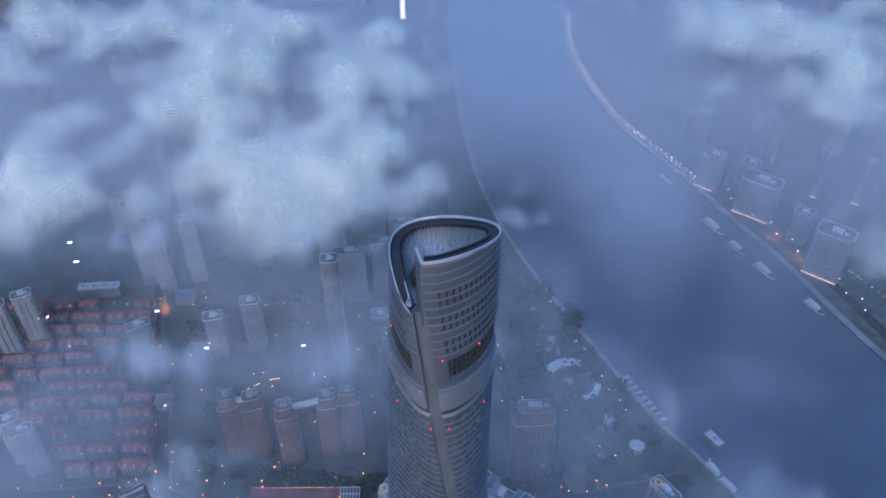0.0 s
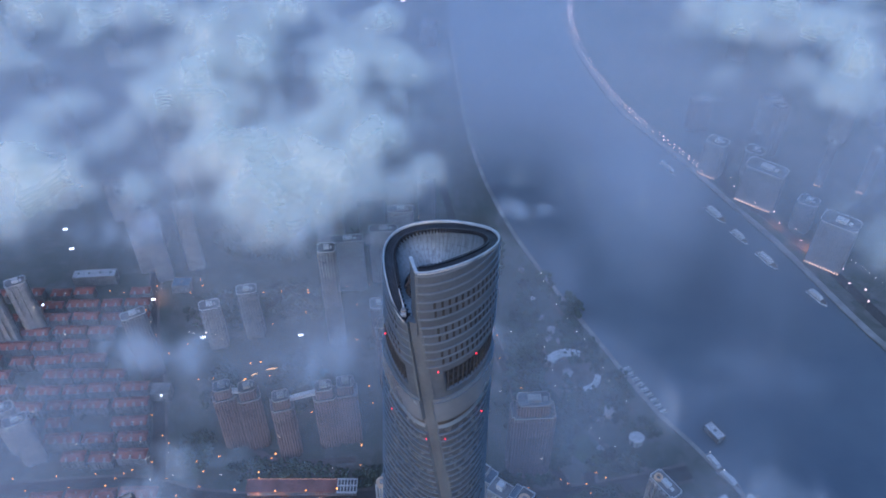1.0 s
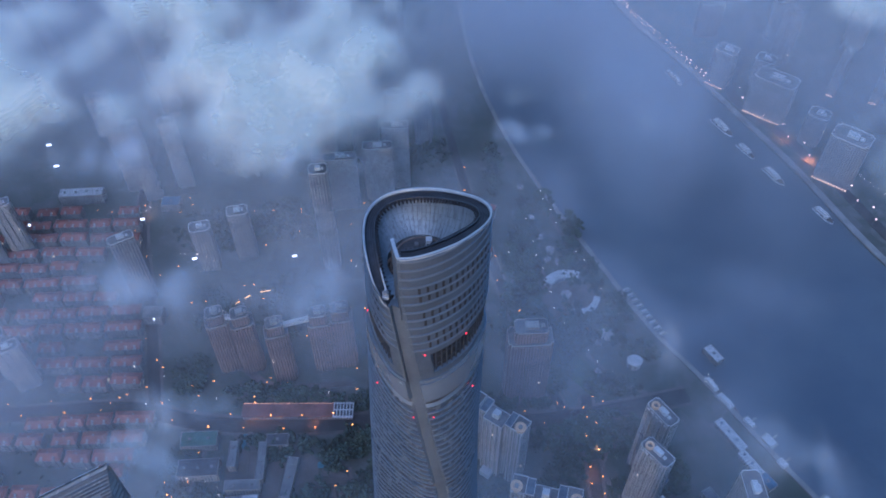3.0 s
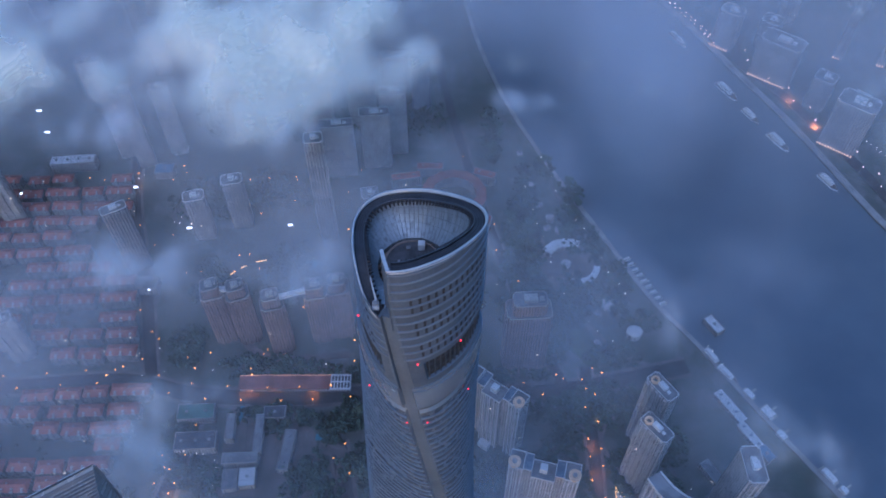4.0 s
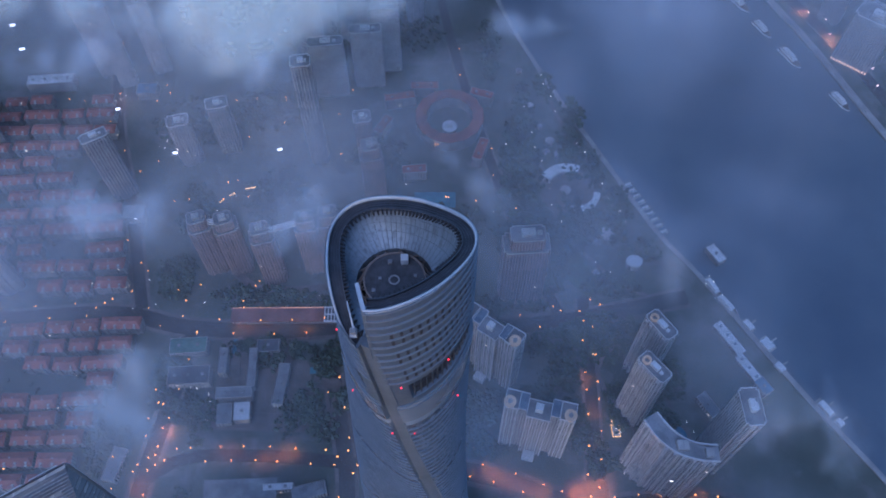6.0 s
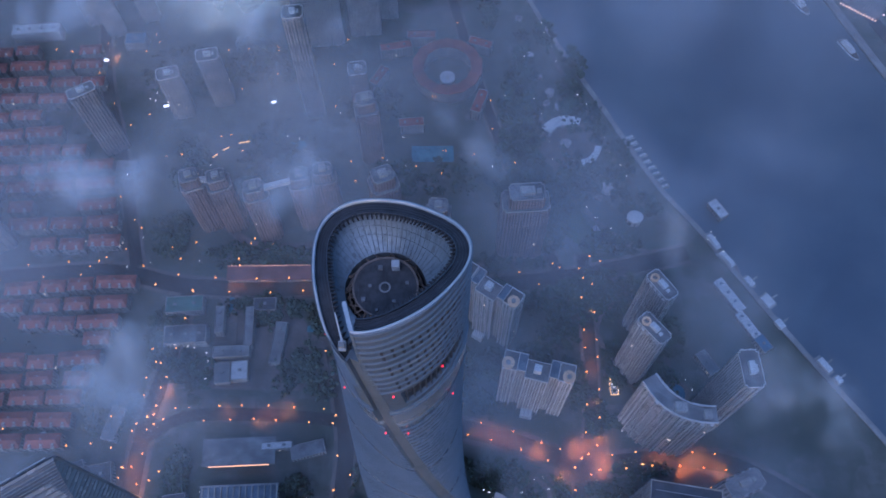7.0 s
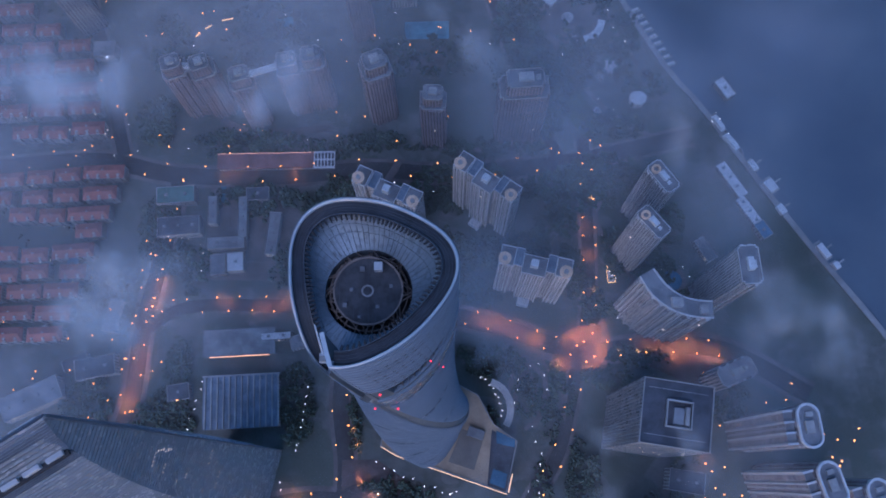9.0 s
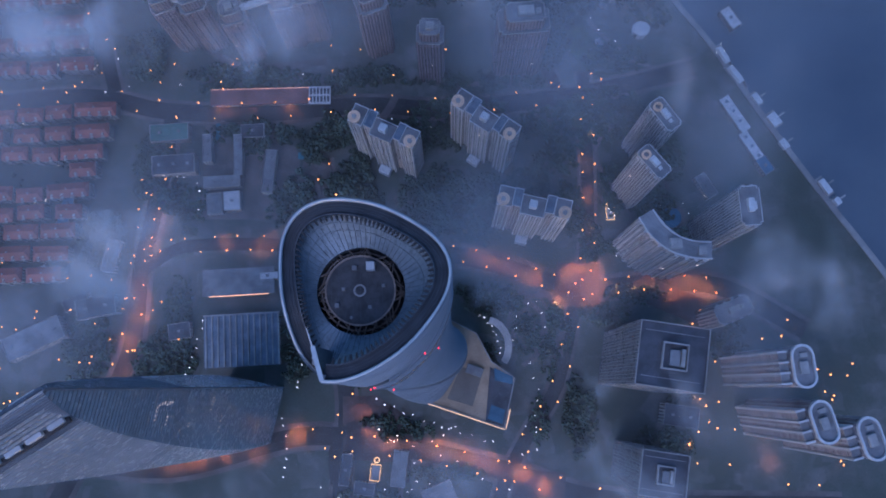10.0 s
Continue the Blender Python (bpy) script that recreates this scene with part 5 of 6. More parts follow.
arc_hall((167, 446), 30, 60, 150, 13, 8, "curved park pavilion under a white roof")
arc_hall((176, 442), 26, -80, -5, 8, 6, "curved park stand with a pale roof")
for at, r, h in (((234, 342), 9.5, 9), ((208, 384), 9, 5), ((150, 520), 6, 6), ((128, 578), 6, 6), ((164, 446), 7, 4)):
    t = thing("park_pavilion", (*at, 0), 0, "round park pavilion with a pale roof", "pavilion", "park pavilions")
    part("wall", prism(ring_pts(0, 0, r - 1, r - 1, 20), 0, h), PLASTER, t)
    bm = bmesh.new()
    rows = [[bm.verts.new((x, y, z)) for x, y in ring_pts(0, 0, q, q * 0.85, 20)] for q, z in ((r, h), (r, h + 0.6), (r * 0.6, h + 1.9), (r * 0.15, h + 2.4))]
    for a, b in zip(rows, rows[1:]):
        for k in range(20):
            bm.faces.new((a[k], a[(k + 1) % 20], b[(k + 1) % 20], b[k]))
    bm.faces.new(rows[-1])
    part("roof", bm, WHITE_ROOF if h == 9 else CONCRETE, t)
for k, (x, y) in enumerate(((138, 545), (145, 505), (122, 600), (158, 500), (190, 330), (196, 372), (118, 640), (172, 420))):
    low_block("park_kiosk", (x, y), 30 * k, 8, 5, 4, ROOF_GREY, "small park kiosk with a grey roof", "kiosk")

# ---- boats ----
def boat(at, turn, length, label, group, decks=2):
    t = thing("boat", (*at, -2.0), turn, label, "boat", group)
    b = length * 0.13
    pts = [(-length / 2, -b), (length * 0.25, -b), (length * 0.42, -b * 0.55), (length / 2, 0), (length * 0.42, b * 0.55), (length * 0.25, b), (-length / 2, b)]
    part("hull", prism(pts, 0.0, 2.4), HULL, t)
    part("deck", prism([(x * 0.97, y * 0.92) for x, y in pts], 2.4, 2.6), PAVING, t)
    for k in range(decks):
        part("cabin", box(-length * (0.42 - 0.06 * k), -b * (0.75 - 0.12 * k), 2.6 + 2.5 * k, length * (0.2 - 0.08 * k), b * (0.75 - 0.12 * k), 5.1 + 2.5 * k, bevel=0.25), WHITE, t)
    part("mast", rod((-length * 0.05, 0, 2.6 + 2.5 * decks), (-length * 0.05, 0, 6.5 + 2.5 * decks), 0.2, 6), WHITE, t)
    return t


HULL = surface("boat_hull_paint", (0.4, 0.42, 0.45), 0.4, 0.0, 0.2, 1.0, 0.3)
for k in range(9):
    f = k / 8
    boat((243 + 34 * f, 455 - 68 * f), 20, 13, "white moored pleasure boat at a finger pier", "moored pleasure boats", 1)
boat((322, 310), -62, 32, "lit river cruise boat at the pier", "river boats", 2)
boat((334, 288), -55, 34, "lit river cruise boat at the pier", "river boats", 2)
for at, ln in (((497, 668), 42), ((470, 722), 36), ((447, 776), 46), ((399, 893), 26), ((391, 908), 22), ((545, 590), 36), ((560, 330), 24)):
    boat((at[0] - 9, at[1] - 5), -63, ln, "white river boat moored off the far bank", "river boats", 2)
for at, turn, w, d in (((352, 264), -58, 16, 9), ((368, 241), -58, 18, 14), ((376, 214), -58, 14, 10), ((425, 152), -58, 10, 8), ((414, 168), -58, 22, 9)):
    t = thing("landing_stage", (*at, -2.0), turn, "floating landing stage with a white deckhouse", "pontoon", "landing stages")
    part("pontoon", box(-w / 2, -d / 2, -0.4, w / 2, d / 2, 1.6), CONCRETE, t)
    part("deckhouse", box(-w * 0.35, -d * 0.4, 1.6, w * 0.4, d * 0.35, 6, bevel=0.3), WHITE, t)
    part("gangway", box(-1, d / 2 - 0.2, 1.0, 1, d / 2 + 8, 1.6), CONCRETE, t)
for at, turn, w, d in (((326, 246), -60, 40, 9), ((342, 208), -60, 38, 8)):
    t = thing("pier_hall", (*at, 0), turn, "long pale-roofed pier hall by the water", "building", "pier halls")
    part("wall", prism(rect(-w / 2, -d / 2, w / 2, d / 2), 0, 7), PLASTER, t)
    part("roof", box(-w / 2 - 1, -d / 2 - 1, 7, w / 2 + 1, d / 2 + 1, 7.8, bevel=0.2), WHITE_ROOF, t)
    for k in range(3):
        x = -w / 2 + w * (k + 0.4) / 3.3
        part("roof_unit", box(x - 1.5, -1.5, 7.8, x + 1.2, 1.2, 9.4, bevel=0.15), BLUE_ROOF, t)
low_block("jetty_shed", (352, 190), -60, 18, 12, 8, BLUE_SHEET, "jetty shed with a blue roof", "building")

# ---- street lamps ----
def lamp_proto(name, k, glass, label, high, head):
    t = thing(name, (-1480, 2440 + 8 * k, 0), 0, label, "street lamp", name + "s")
    part("pole", rod((0, 0, 0), (0, 0, high), 0.16, 6, 0.1), STEEL, t)
    part("arm", rod((0, 0, high - 0.2), (1.8, 0, high + 0.3), 0.09, 5), STEEL, t)
    bm = bmesh.new()
    bmesh.ops.create_icosphere(bm, subdivisions=2, radius=head, matrix=Matrix.Translation((1.8, 0, high + 0.2)) @ Matrix.Diagonal((1, 1, 0.6, 1)))
    part("lantern", bm, glass, t)
    return t


PROM_LAMP = glow("warm_promenade_glass", (1.0, 0.6, 0.42), 2.6)
amber_lamp = lamp_proto("street_lamp", 0, AMBER, "amber sodium street lamp on a steel pole", 10, 0.68)
pale_lamp = lamp_proto("park_lamp", 1, PALE_LAMP, "small white park lamp on a slim pole", 6, 0.42)
promenade_lamp = lamp_proto("promenade_lamp", 2, PROM_LAMP, "bright warm promenade lamp on a tall pole", 12, 1.0)
rnd = random.Random(8)


def lamps_along(proto, pts, gap, off, jitter=0.3):
    line = smooth_line(pts, 1.0)
    k, side = gap / 2, 1
    while k < len(line) - 1:
        p, d = line[int(k)], (line[int(k) + 1] - line[int(k)]).normalized()
        n = Vector((-d.y, d.x)) * off * side
        copy_thing(proto, pose(p.x + n.x, p.y + n.y, 0, 0, 0, math.degrees(math.atan2(n.y, n.x)) + 180))
        k += gap * (1 + rnd.uniform(-jitter, jitter))
        side = -side


lamps_along(amber_lamp, [(-500, 277), (-355, 285), (-270, 267), (-167, 262), (-60, 268), (20, 262), (120, 268), (200, 280)], 22, 10)
lamps_along(amber_lamp, [(-262, 265), (-275, 180), (-290, 97), (-297, 20), (-330, -60)], 17, 10)
lamps_along(amber_lamp, [(-250, 120), (-180, 122), (-120, 118), (-10, 112), (68, 97), (130, 74), (176, 68), (230, 72), (300, 66)], 14, 9)
lamps_along(amber_lamp, [(172, 300), (170, 174), (164, 100), (150, 48), (128, -30), (96, -80), (70, -130)], 15, 8)
lamps_along(amber_lamp, [(-105, 210), (-84, 100), (-86, 20), (-80, -40), (-84, -100)], 18, 9)
lamps_along(amber_lamp, [(-120, -72), (-10, -88), (78, -110), (180, -140)], 15, 10)
lamps_along(promenade_lamp, [(470, 860), (520, 760), (575, 640), (620, 520)], 22, 8)
lamps_along(amber_lamp, [(-325, 290), (-360, 420), (-405, 560), (-430, 720)], 40, 8)
lamps_along(amber_lamp, [(150, 265), (118, 345), (92, 430), (62, 540), (30, 690)], 46, 7)
lamps_along(amber_lamp, [(-480, 590), (-440, 588), (-400, 584)], 18, 3)
lamps_along(amber_lamp, [(270, 50), (268, 0), (262, -50), (255, -110)], 14, 6)
lamps_along(pale_lamp, [(118, 585), (130, 520), (140, 470), (150, 410), (178, 360), (214, 320)], 20, 3)
lamps_along(pale_lamp, [(142, 640), (165, 560), (196, 490), (216, 430), (240, 385)], 22, 3)
lamps_along(pale_lamp, [(-118, 40), (-124, -4), (-130, -30)], 7, 2)
lamps_along(pale_lamp, [(-55, -36), (0, -60), (70, -84)], 11, 3)
lamps_along(pale_lamp, [(86, 10), (92, 40), (106, 56), (118, 44), (116, 16)], 14, 3)
lamps_along(pale_lamp, [(100, 0), (110, -40), (96, -70)], 12, 3)
lamps_along(promenade_lamp, [(292, 1540), (282, 1400), (300, 1230), (335, 1089), (377, 997), (417, 921), (440, 870)], 6, 5, 0.8)
lamps_along(pale_lamp, [(236, 120), (244, 152), (268, 150), (272, 124)], 12, 2)
lamps_along(pale_lamp, [(590, 690), (630, 620), (660, 560)], 9, 2)
lamps_along(pale_lamp, [(55, 1000), (72, 900)], 18, 2)
lamps_along(pale_lamp, [(-222, 48), (-232, 12), (-240, -12)], 8, 1)
lamps_along(pale_lamp, [(-144, -50), (-138, -84), (-143, -118)], 9, 2)
lamps_along(pale_lamp, [(52, 46), (64, 34), (72, 17), (74, 2)], 6, 1)
lamps_along(pale_lamp, [(-40, -78), (-28, -78)], 3, 1)
lamps_along(amber_lamp, [(-330, 60), (-420, 40), (-480, 20)], 18, 5)
lamps_along(amber_lamp, [(-280, 216), (-285, 160), (-270, 130)], 15, 8)
for x, y in ((232, 76), (196, 100), (200, 108), (192, 147), (188, 150), (194, 143), (-256, 194), (-246, 194), (-238, 198), (-232, 186), (-231, 176), (-232, 160), (-354, 414), (-348, 412), (-344, 416), (-350, 406), (-412, 592), (-404, 594), (312, 312), (322, 318), (330, 300), (318, 322), (-30, 250), (8, 240)):
    copy_thing(pale_lamp, pose(x, y, 0, 0, 0, rnd.uniform(0, 360)))

for _ in range(46):
    copy_thing(amber_lamp, pose(rnd.uniform(-430, -235), rnd.uniform(-70, 130), 0, 0, 0, rnd.uniform(0, 360)))
for _ in range(26):
    copy_thing(pale_lamp, pose(rnd.uniform(-110, 110), rnd.uniform(-140, -62), 0, 0, 0, rnd.uniform(0, 360)))
for _ in range(30):
    copy_thing(amber_lamp, pose(rnd.uniform(235, 420), rnd.uniform(-130, 40), 0, 0, 0, rnd.uniform(0, 360)))
CANOPY_STRIP = glow("yellow_canopy_strip", (1.0, 0.5, 0.14), 1.1)
for _ in range(60):
    copy_thing(amber_lamp, pose(rnd.uniform(-390, 60), rnd.uniform(285, 640), 0, 0, 0, rnd.uniform(0, 360)))
for _ in range(30):
    copy_thing(pale_lamp, pose(rnd.uniform(-420, 120), rnd.uniform(280, 620), 0, 0, 0, rnd.uniform(0, 360)))

# lit signs and canopies at street level
for at, turn, w, d, h, mat, label in (((-52, -108), -8, 10, 16, 3.5, CANOPY_STRIP, "lit yellow frame of a plaza entrance"), ((-219, 449), 12, 13, 1, 8, CANOPY_STRIP, "curved lit canopy edge"), ((191, 144), 4, 8, 13, 4, CANOPY_STRIP, "lit golden frame of a gatehouse"), ((-240, 440), 30, 8, 1, 8, CANOPY_STRIP, "curved lit canopy edge"), ((-252, 430), 44, 6, 1, 8, CANOPY_STRIP, "curved lit canopy edge")):
    t = thing("lit_canopy", (*at, 0), turn, label, "canopy")
    part("post", rod((-w * 0.4, 0, 0), (-w * 0.4, 0, h), 0.3, 6), STEEL, t)
    part("post", rod((w * 0.4, 0, 0), (w * 0.4, 0, h), 0.3, 6), STEEL, t)
    if d > 4:
        part("light_frame", wall_ring(rect(-w / 2, -d / 2, w / 2, d / 2), h, h + 0.8, 0.5), mat, t)
        part("roof", prism(rect(-w / 2 + 1.2, -d / 2 + 1.2, w / 2 - 1.2, d / 2 - 1.2), h, h + 0.5), CONCRETE, t)
        part("round_light", annulus(0, d / 2 + 4, 2.0, 2.8, h, h + 0.6, 20), CANOPY_STRIP, t)
    else:
        part("light_strip", box(-w / 2, -d / 2, h, w / 2, d / 2, h + 0.6), mat, t)

# bright lit boards on roofs and gates
BOARD = glow("white_board_light", (1.0, 0.95, 0.86), 1.6)
for at, w in (((-579, 723), 7), ((-554, 678), 7), ((-405, 571), 9), ((-318, 500), 6), ((-188, 504), 6), ((-345, 404), 10), ((-525, 837), 5), ((-553, 561), 5)):
    t = thing("lit_board", (*at, 0), 12, "bright white lit board on two posts", "sign", "lit boards")
    part("board", box(-w / 2, -0.4, 11, w / 2, 0.4, 14), BOARD, t)
    for x in (-w * 0.4, w * 0.4):
        part("post", rod((x, 0, 0), (x, 0, 11), 0.25, 6), STEEL, t)

# pools of lamp light
def light_row(pts, gap, watts, z=7.5, seed=0):
    r = random.Random(seed)
    line = smooth_line(pts, 1.0)
    k = gap / 2
    while k < len(line):
        p = line[int(k)]
        lamp = new("street_light", bpy.data.lights.new("street_light", "SPOT"))
        # shaded lantern: light falls downwards only
        lamp.data.spot_size, lamp.data.spot_blend = radians(152), 0.6
        lamp.data.energy, lamp.data.color, lamp.data.shadow_soft_size = 2.2 * watts * r.uniform(0.5, 1.5), (1.0, 0.27, 0.06), 0.8
        lamp.location = (p.x + r.uniform(-5, 5), p.y + r.uniform(-5, 5), z)
        k += gap * r.uniform(0.7, 1.3)


light_row([(40, 103), (70, 97), (130, 78), (180, 70), (240, 68), (300, 62)], 22, 3150, seed=1)
light_row([(135, 90), (174, 88), (166, 52), (132, 56)], 26, 2600, seed=2)
light_row([(-62, -66), (-40, -72), (0, -86), (50, -100), (110, -124)], 20, 3600, seed=3)
light_row([(-70, 10), (-66, -34), (-60, -60)], 26, 1000, seed=4)
light_row([(-222, 124), (-130, 120)], 28, 1575, seed=5)
light_row([(-230, 268), (-100, 268)], 36, 1350, seed=6)
light_row([(-262, 160), (-292, 90), (-298, 10), (-320, -40)], 30, 3200, seed=7)
light_row([(171, 250), (168, 130)], 34, 1575, seed=8)
light_row([(268, 40), (262, -60), (255, -110)], 30, 1575, seed=9)
light_row([(480, 840), (520, 760), (575, 640)], 50, 5400, seed=10)
light_row([(-404, 590), (-396, 570)], 16, 3150, seed=11)
light_row([(320, -70), (345, -130)], 30, 1800, seed=12)
light_row([(-300, -96), (-210, -90), (-130, -74)], 30, 4000, seed=13)


# ---- low clouds and mist: each bank is a body of thin veils, dense in its middle ----
def cloud_material(name, albedo, gain, fine, erode, drawn=(1.0, 1.0, 1.0), turn=0.0, soft=1.25, detail=8.0, rough=0.6):
    m = bpy.data.materials.new(name)
    m.use_nodes = True
    nt = m.node_tree
    nt.nodes.clear()
    out = nt.nodes.new("ShaderNodeOutputMaterial")
    at = nt.nodes.new("ShaderNodeAttribute")
    at.attribute_name = "vapour"
    lay = nt.nodes.new("ShaderNodeMapping")
    lay.inputs["Rotation"].default_value = (0, 0, radians(turn))
    lay.inputs["Scale"].default_value = drawn
    nt.links.new(nt.nodes.new("ShaderNodeNewGeometry").outputs["Position"], lay.inputs["Vector"])
    n1 = noise_node(nt, fine, detail, lay.outputs[0], rough)
    n2 = noise_node(nt, fine * 0.35, 3, lay.outputs[0], 0.5)
    hollow = math_node(nt, "ADD", math_node(nt, "MULTIPLY", math_node(nt, "SUBTRACT", 0.58, n1), 3.0), math_node(nt, "MULTIPLY", math_node(nt, "SUBTRACT", 0.5, n2), 1.5))
    # turbulence eats into the veil, most of all towards its rim
    d = math_node(nt, "SUBTRACT", math_node(nt, "MULTIPLY", at.outputs["Fac"], 1.35), math_node(nt, "MULTIPLY", hollow, erode))
    d = math_node(nt, "MULTIPLY", d, ramp_node(nt, at.outputs["Fac"], 0.0, 0.5))
    alpha = math_node(nt, "MULTIPLY", ramp_node(nt, d, 0.0, soft), gain)
    mix = nt.nodes.new("ShaderNodeMixShader")
    clear = nt.nodes.new("ShaderNodeBsdfTransparent")
    dif = nt.nodes.new("ShaderNodeBsdfDiffuse")
    tra = nt.nodes.new("ShaderNodeBsdfTranslucent")
    for b in (dif, tra):
        b.inputs["Color"].default_value = (*albedo, 1)
    half = nt.nodes.new("ShaderNodeMixShader")
    half.inputs[0].default_value = 0.45
    nt.links.new(dif.outputs[0], half.inputs[1])
    nt.links.new(tra.outputs[0], half.inputs[2])
    nt.links.new(alpha, mix.inputs[0])
    nt.links.new(clear.outputs[0], mix.inputs[1])
    nt.links.new(half.outputs[0], mix.inputs[2])
    nt.links.new(mix.outputs[0], out.inputs["Surface"])
    return m


CLOUD = cloud_material("cloud_vapour", (0.985, 0.95, 0.82), 0.3, 0.015, 1.6, (1.0, 1.0, 0.45), soft=2.0, detail=6.0, rough=0.52)
MIST = cloud_material("mist_vapour", (0.92, 0.9, 0.88), 0.26, 0.022, 2.2, (1.0, 0.55, 0.5), 35.0, soft=2.0, detail=7.0, rough=0.57)
PUFF = cloud_material("puff_vapour", (0.95, 0.92, 0.88), 0.26, 0.036, 1.9, (1.0, 1.0, 0.6), soft=1.9)
HAZE = cloud_material("haze_vapour", (0.82, 0.805, 0.82), 0.2, 0.006, 0.22)


def billow(x, y, z):
    """Rounded heaps parted by creases, at three sizes."""
    total, amp, f = 0.0, 1.0, 0.0085
    for k in range(3):
        total += amp * (0.55 - 2.0 * abs(noise.noise((x * f + 5.3 * k, y * f - 2.1 * k, z * f * 1.3))))
        amp, f = amp * 0.5, f * 2.2
    return total


def cloud_bank(name, puffs, z0, z1, layers, material, label, cell=16.0, heap=0.75, seed=0.0, swell=10.0, top=0.75, spread=1.0):
    """Veils at several heights, kept only where puffs and heaps leave vapour; puffs are (x, y, rx, ry, strength)."""
    puffs = [(x, y, rx * spread, ry * spread, k) for x, y, rx, ry, k in puffs]
    x0 = min(p[0] - 1.9 * p[2] for p in puffs)
    x1 = max(p[0] + 1.9 * p[2] for p in puffs)
    y0 = min(p[1] - 1.9 * p[3] for p in puffs)
    y1 = max(p[1] + 1.9 * p[3] for p in puffs)
    nx, ny = int((x1 - x0) / cell) + 2, int((y1 - y0) / cell) + 2
    gx, gy = np.meshgrid(x0 + cell * np.arange(nx), y0 + cell * np.arange(ny))
    base = np.zeros_like(gx)
    for px, py, rx, ry, s in puffs:
        g = s * np.exp(-0.8 * (((gx - px) / rx) ** 2 + ((gy - py) / ry) ** 2))
        base = np.maximum(base, g) + 0.3 * np.minimum(base, g)
    near = np.hypot(gx, gy)
    live = base > 0.06
    # one gentle swell for the whole stack, so that no two veils cross
    lift = np.zeros_like(gx)
    lift[live] = [swell * billow(x + 37.0 * seed, y, z1) for x, y in zip(gx[live], gy[live])]
    verts, faces, dens, n0 = [], [], [], 0
    for k in range(layers):
        f = (k + 0.5) / layers
        z = z0 + (z1 - z0) * f
        d = np.full(gx.shape, -1.0)
        heaps = np.array([billow(x + 37.0 * seed, y, z) for x, y in zip(gx[live], gy[live])])
        b = base[live]
        d[live] = b * (0.92 + heap * heaps) - 0.12 - top * max(0.0, f - 0.2) ** 1.4 - 0.5 * max(0.0, 0.2 - f)
        d[(near < 62) & (z < 560)] = -1
        keep = d > 0.0
        d = np.clip(d, 0, 1.2)
        quad = keep[:-1, :-1] | keep[1:, :-1] | keep[:-1, 1:] | keep[1:, 1:]
        if not quad.any():
            continue
        used = np.zeros_like(keep)
        for a in (0, 1):
            for b in (0, 1):
                used[a:used.shape[0] - 1 + a, b:used.shape[1] - 1 + b] |= quad
        ids = -np.ones(gx.shape, dtype=int)
        ids[used] = np.arange(used.sum()) + n0
        n0 += int(used.sum())
        verts.append(np.stack([gx[used], gy[used], z + lift[used]], -1))
        dens.append(d[used])
        jj, ii = np.nonzero(quad)
        faces.append(np.stack([ids[jj, ii], ids[jj, ii + 1], ids[jj + 1, ii + 1], ids[jj + 1, ii]], -1))
    v, f, d = np.concatenate(verts), np.concatenate(faces), np.concatenate(dens)
    me = bpy.data.meshes.new(name)
    me.vertices.add(len(v))
    me.vertices.foreach_set("co", v.ravel())
    me.loops.add(4 * len(f))
    me.loops.foreach_set("vertex_index", f.ravel().astype(np.int32))
    me.polygons.add(len(f))
    me.polygons.foreach_set("loop_start", np.arange(0, 4 * len(f), 4, dtype=np.int32))
    me.polygons.foreach_set("use_smooth", np.ones(len(f), dtype=bool))
    me.update(calc_edges=True)
    me.attributes.new("vapour", "FLOAT", "POINT").data.foreach_set("value", d.astype(np.float32))
    me.materials.append(material)
    return tagged(new(name, me), label, "cloud", kind="stuff")


cloud_bank("cloud", [(-273, 854, 100, 110, 1.2), (-105, 710, 69, 62, 1.0), (-15, 732, 46, 44, 0.8), (-326, 690, 47, 52, 1.1), (-169, 550, 88, 73, 1.3), (-88, 575, 48, 56, 1.2),
    (-265, 608, 43, 62, 1.1), (-169, 411, 30, 48, 0.85), (-131, 469, 37, 42, 0.8), (-455, 526, 51, 84, 1.15), (-456, 452, 41, 63, 1.0), (-469, 610, 38, 47, 0.9), (-450, 916, 113, 75, 1.0),
    (-621, 892, 78, 150, 0.9), (-75, 874, 29, 35, 0.9), (-3, 497, 38, 12, 0.7), (-337, 451, 26, 27, 0.75), (-85, 429, 24, 29, 0.7), (-131, 849, 51, 57, 0.8), (-190, 460, 60, 40, 1.0), (-100, 470, 60, 36, 0.85), (-425, 480, 40, 40, 0.95), (-230, 720, 190, 150, 0.62), (-480, 560, 110, 170, 0.5), (-150, 500, 120, 100, 0.45)], 268, 306, 8, CLOUD, "bright billowing cloud bank over the city", cell=8.0, heap=0.6, seed=1.0, top=0.5, spread=1.25)
cloud_bank("cloud", [(529, 738, 69, 74, 1.2), (449, 917, 94, 70, 1.0), (592, 850, 47, 58, 1.1), (353, 699, 30, 36, 0.9), (665, 967, 61, 56, 1.0), (447, 394, 26, 34, 1.0), (274, 919, 27, 39, 0.8),
    (159, 496, 16, 12, 0.75), (218, 454, 11, 12, 0.7), (81, 497, 38, 13, 0.6), (509, 842, 45, 44, 0.8), (500, 850, 170, 140, 0.55), (460, 430, 60, 60, 0.5)], 268, 306, 8, CLOUD, "grey-white cloud bank over the far bank", cell=8.0, heap=0.6, seed=4.0, top=0.5, spread=1.25)
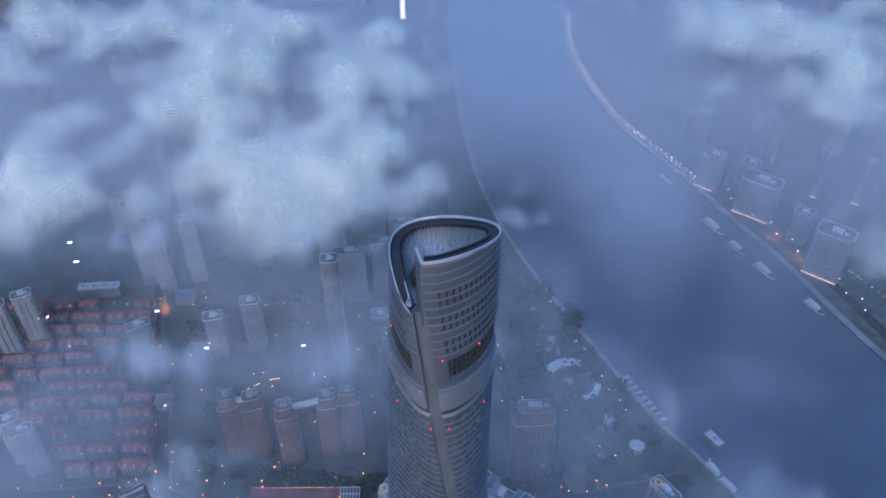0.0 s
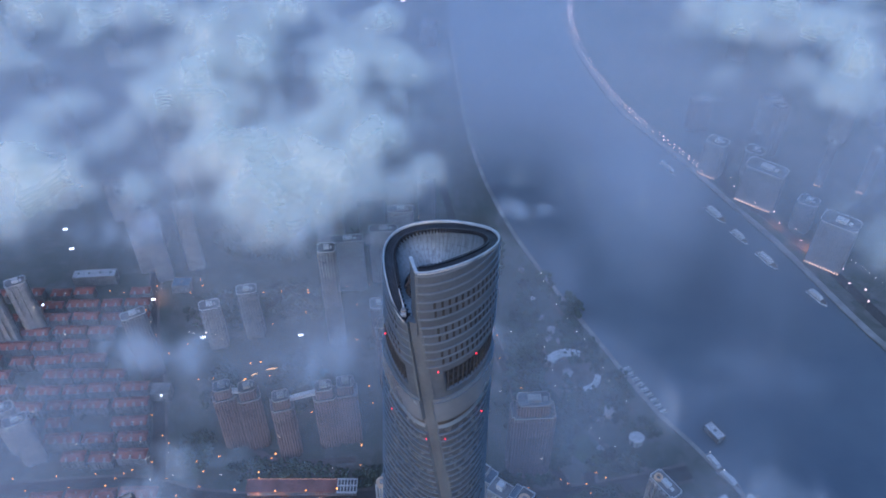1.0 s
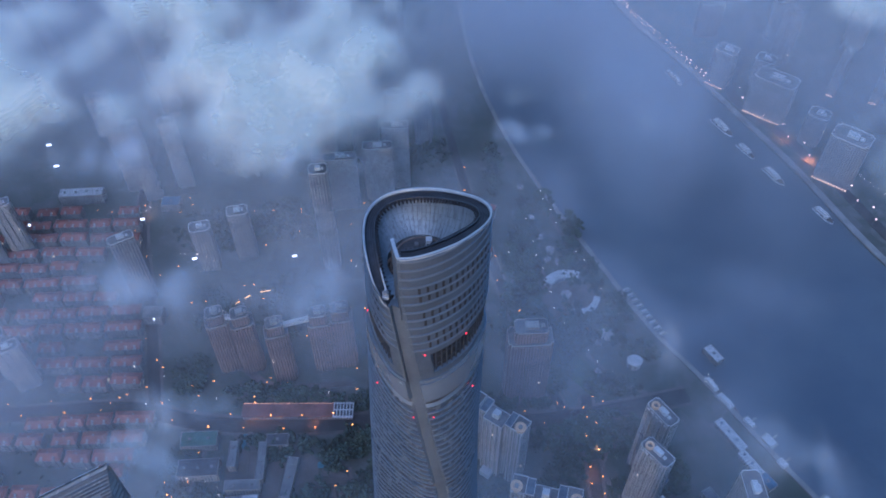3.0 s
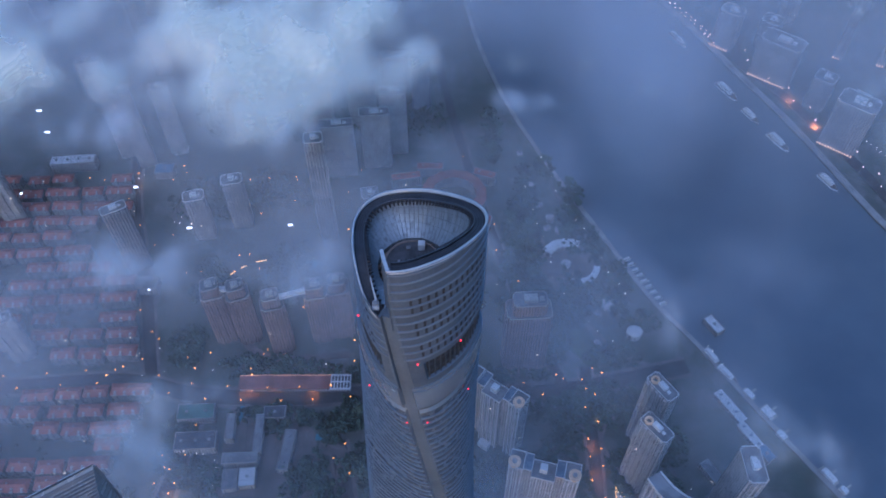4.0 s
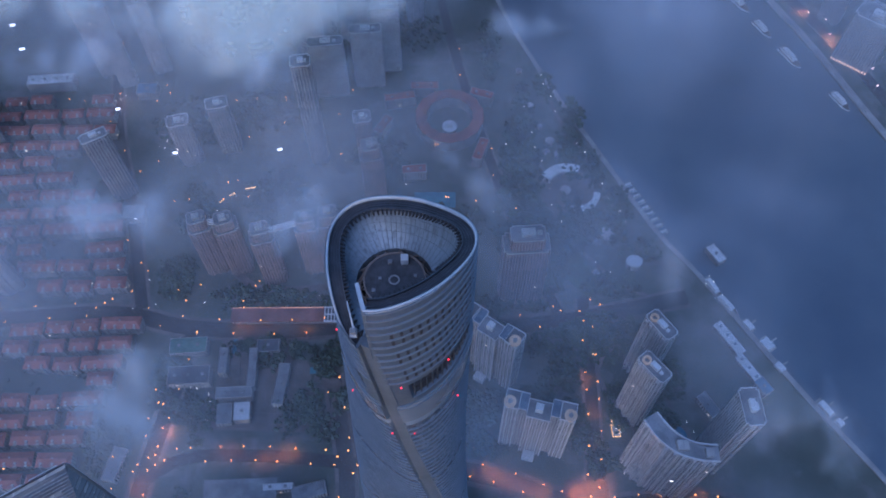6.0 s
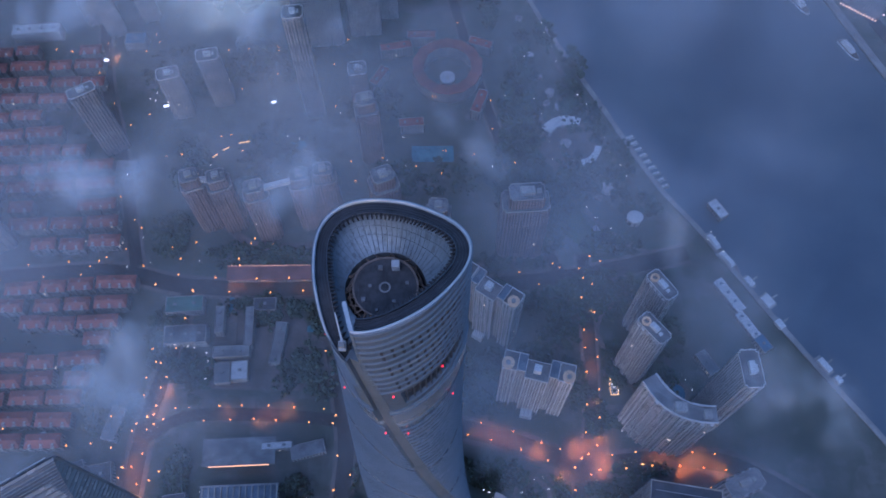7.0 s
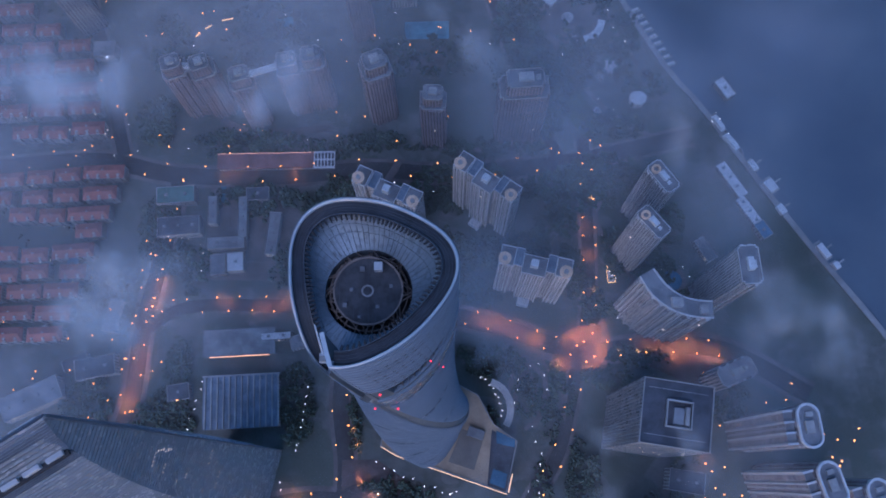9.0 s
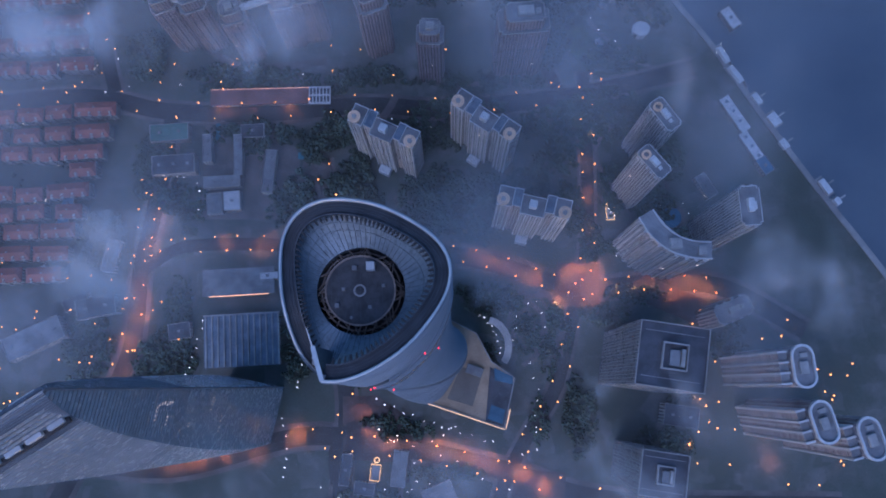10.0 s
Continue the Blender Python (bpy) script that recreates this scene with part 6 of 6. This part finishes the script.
cloud_bank("cloud", [(-174, 44, 20, 25, 1.3), (-168, 26, 15, 15, 1.05), (-152, 62, 30, 12, 0.9), (-188, 24, 20, 14, 0.7)], 376, 408, 8, PUFF, "small low puff of cloud beside the avenue", cell=4.0, seed=5.0, top=0.5, spread=1.2)
cloud_bank("cloud", [(228, 18, 30, 22, 0.44), (262, 12, 40, 26, 0.47), (204, 40, 30, 14, 0.44), (285, 46, 40, 22, 0.44), (222, -14, 26, 14, 0.41), (190, 24, 24, 12, 0.38)], 366, 394, 6, MIST, "torn cloud drifting in from the river", cell=6.0, heap=0.6, seed=6.0, spread=1.7)
cloud_bank("mist", [(106, -52, 32, 36, 0.76), (132, -84, 36, 28, 0.68), (-140, -85, 44, 18, 0.58), (-100, -92, 34, 16, 0.54), (34, -74, 26, 14, 0.54)], 292, 320, 6, MIST, "thin mist drifting between the towers", cell=7.0, heap=0.6, seed=7.0, spread=2.1)
cloud_bank("mist", [(-182, 214, 60, 15, 0.68), (-106, 212, 26, 17, 0.72), (-230, 225, 36, 18, 0.54), (-58, 354, 40, 14, 0.58), (-133, 331, 50, 20, 0.61), (-300, 380, 60, 24, 0.47), (45, 190, 20, 38, 0.61), (-20, 178, 28, 13, 0.58), (36, 246, 20, 22, 0.58)], 300, 328, 6, MIST, "torn shreds of mist round the housing towers", cell=7.0, heap=0.7, seed=8.0, spread=2.1)
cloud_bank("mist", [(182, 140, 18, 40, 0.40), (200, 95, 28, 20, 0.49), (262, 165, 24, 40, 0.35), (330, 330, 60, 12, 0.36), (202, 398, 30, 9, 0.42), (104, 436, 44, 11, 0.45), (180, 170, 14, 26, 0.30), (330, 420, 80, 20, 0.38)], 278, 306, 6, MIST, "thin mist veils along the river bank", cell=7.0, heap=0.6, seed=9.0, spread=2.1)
cloud_bank("mist", [(-400, 900, 500, 260, 1.2), (100, 950, 300, 220, 1.15), (520, 950, 380, 280, 1.25), (-760, 560, 260, 260, 0.95), (0, 1300, 700, 300, 1.3), (-230, 620, 240, 120, 1.2), (-260, 480, 170, 70, 0.62), (-420, 640, 200, 140, 1.1), (640, 740, 150, 220, 1.0), (480, 560, 200, 240, 0.62), (260, 640, 140, 190, 0.78), (220, 460, 110, 120, 0.45)], 120, 260, 5, HAZE, "far haze over the city and the river", cell=34.0, heap=0.12, top=0.2, seed=10.0)
cloud_bank("mist", [(-160, 350, 190, 130, 0.7), (-120, 480, 220, 110, 0.74), (150, 300, 160, 140, 0.66), (-420, 330, 150, 220, 0.68), (60, 80, 190, 120, 0.66), (-220, 120, 170, 150, 0.62), (280, -20, 120, 130, 0.54), (0, -120, 240, 90, 0.62), (350, 380, 150, 180, 0.5), (500, 480, 120, 200, 0.4), (120, 520, 80, 170, 0.62), (20, 560, 80, 60, 0.5), (-470, 180, 120, 110, 0.6), (270, 180, 70, 90, 0.7), (-340, 20, 110, 90, 0.6)], 60, 170, 4, HAZE, "thin ground mist lying between the buildings", cell=18.0, heap=0.2, top=0.2, seed=11.0)
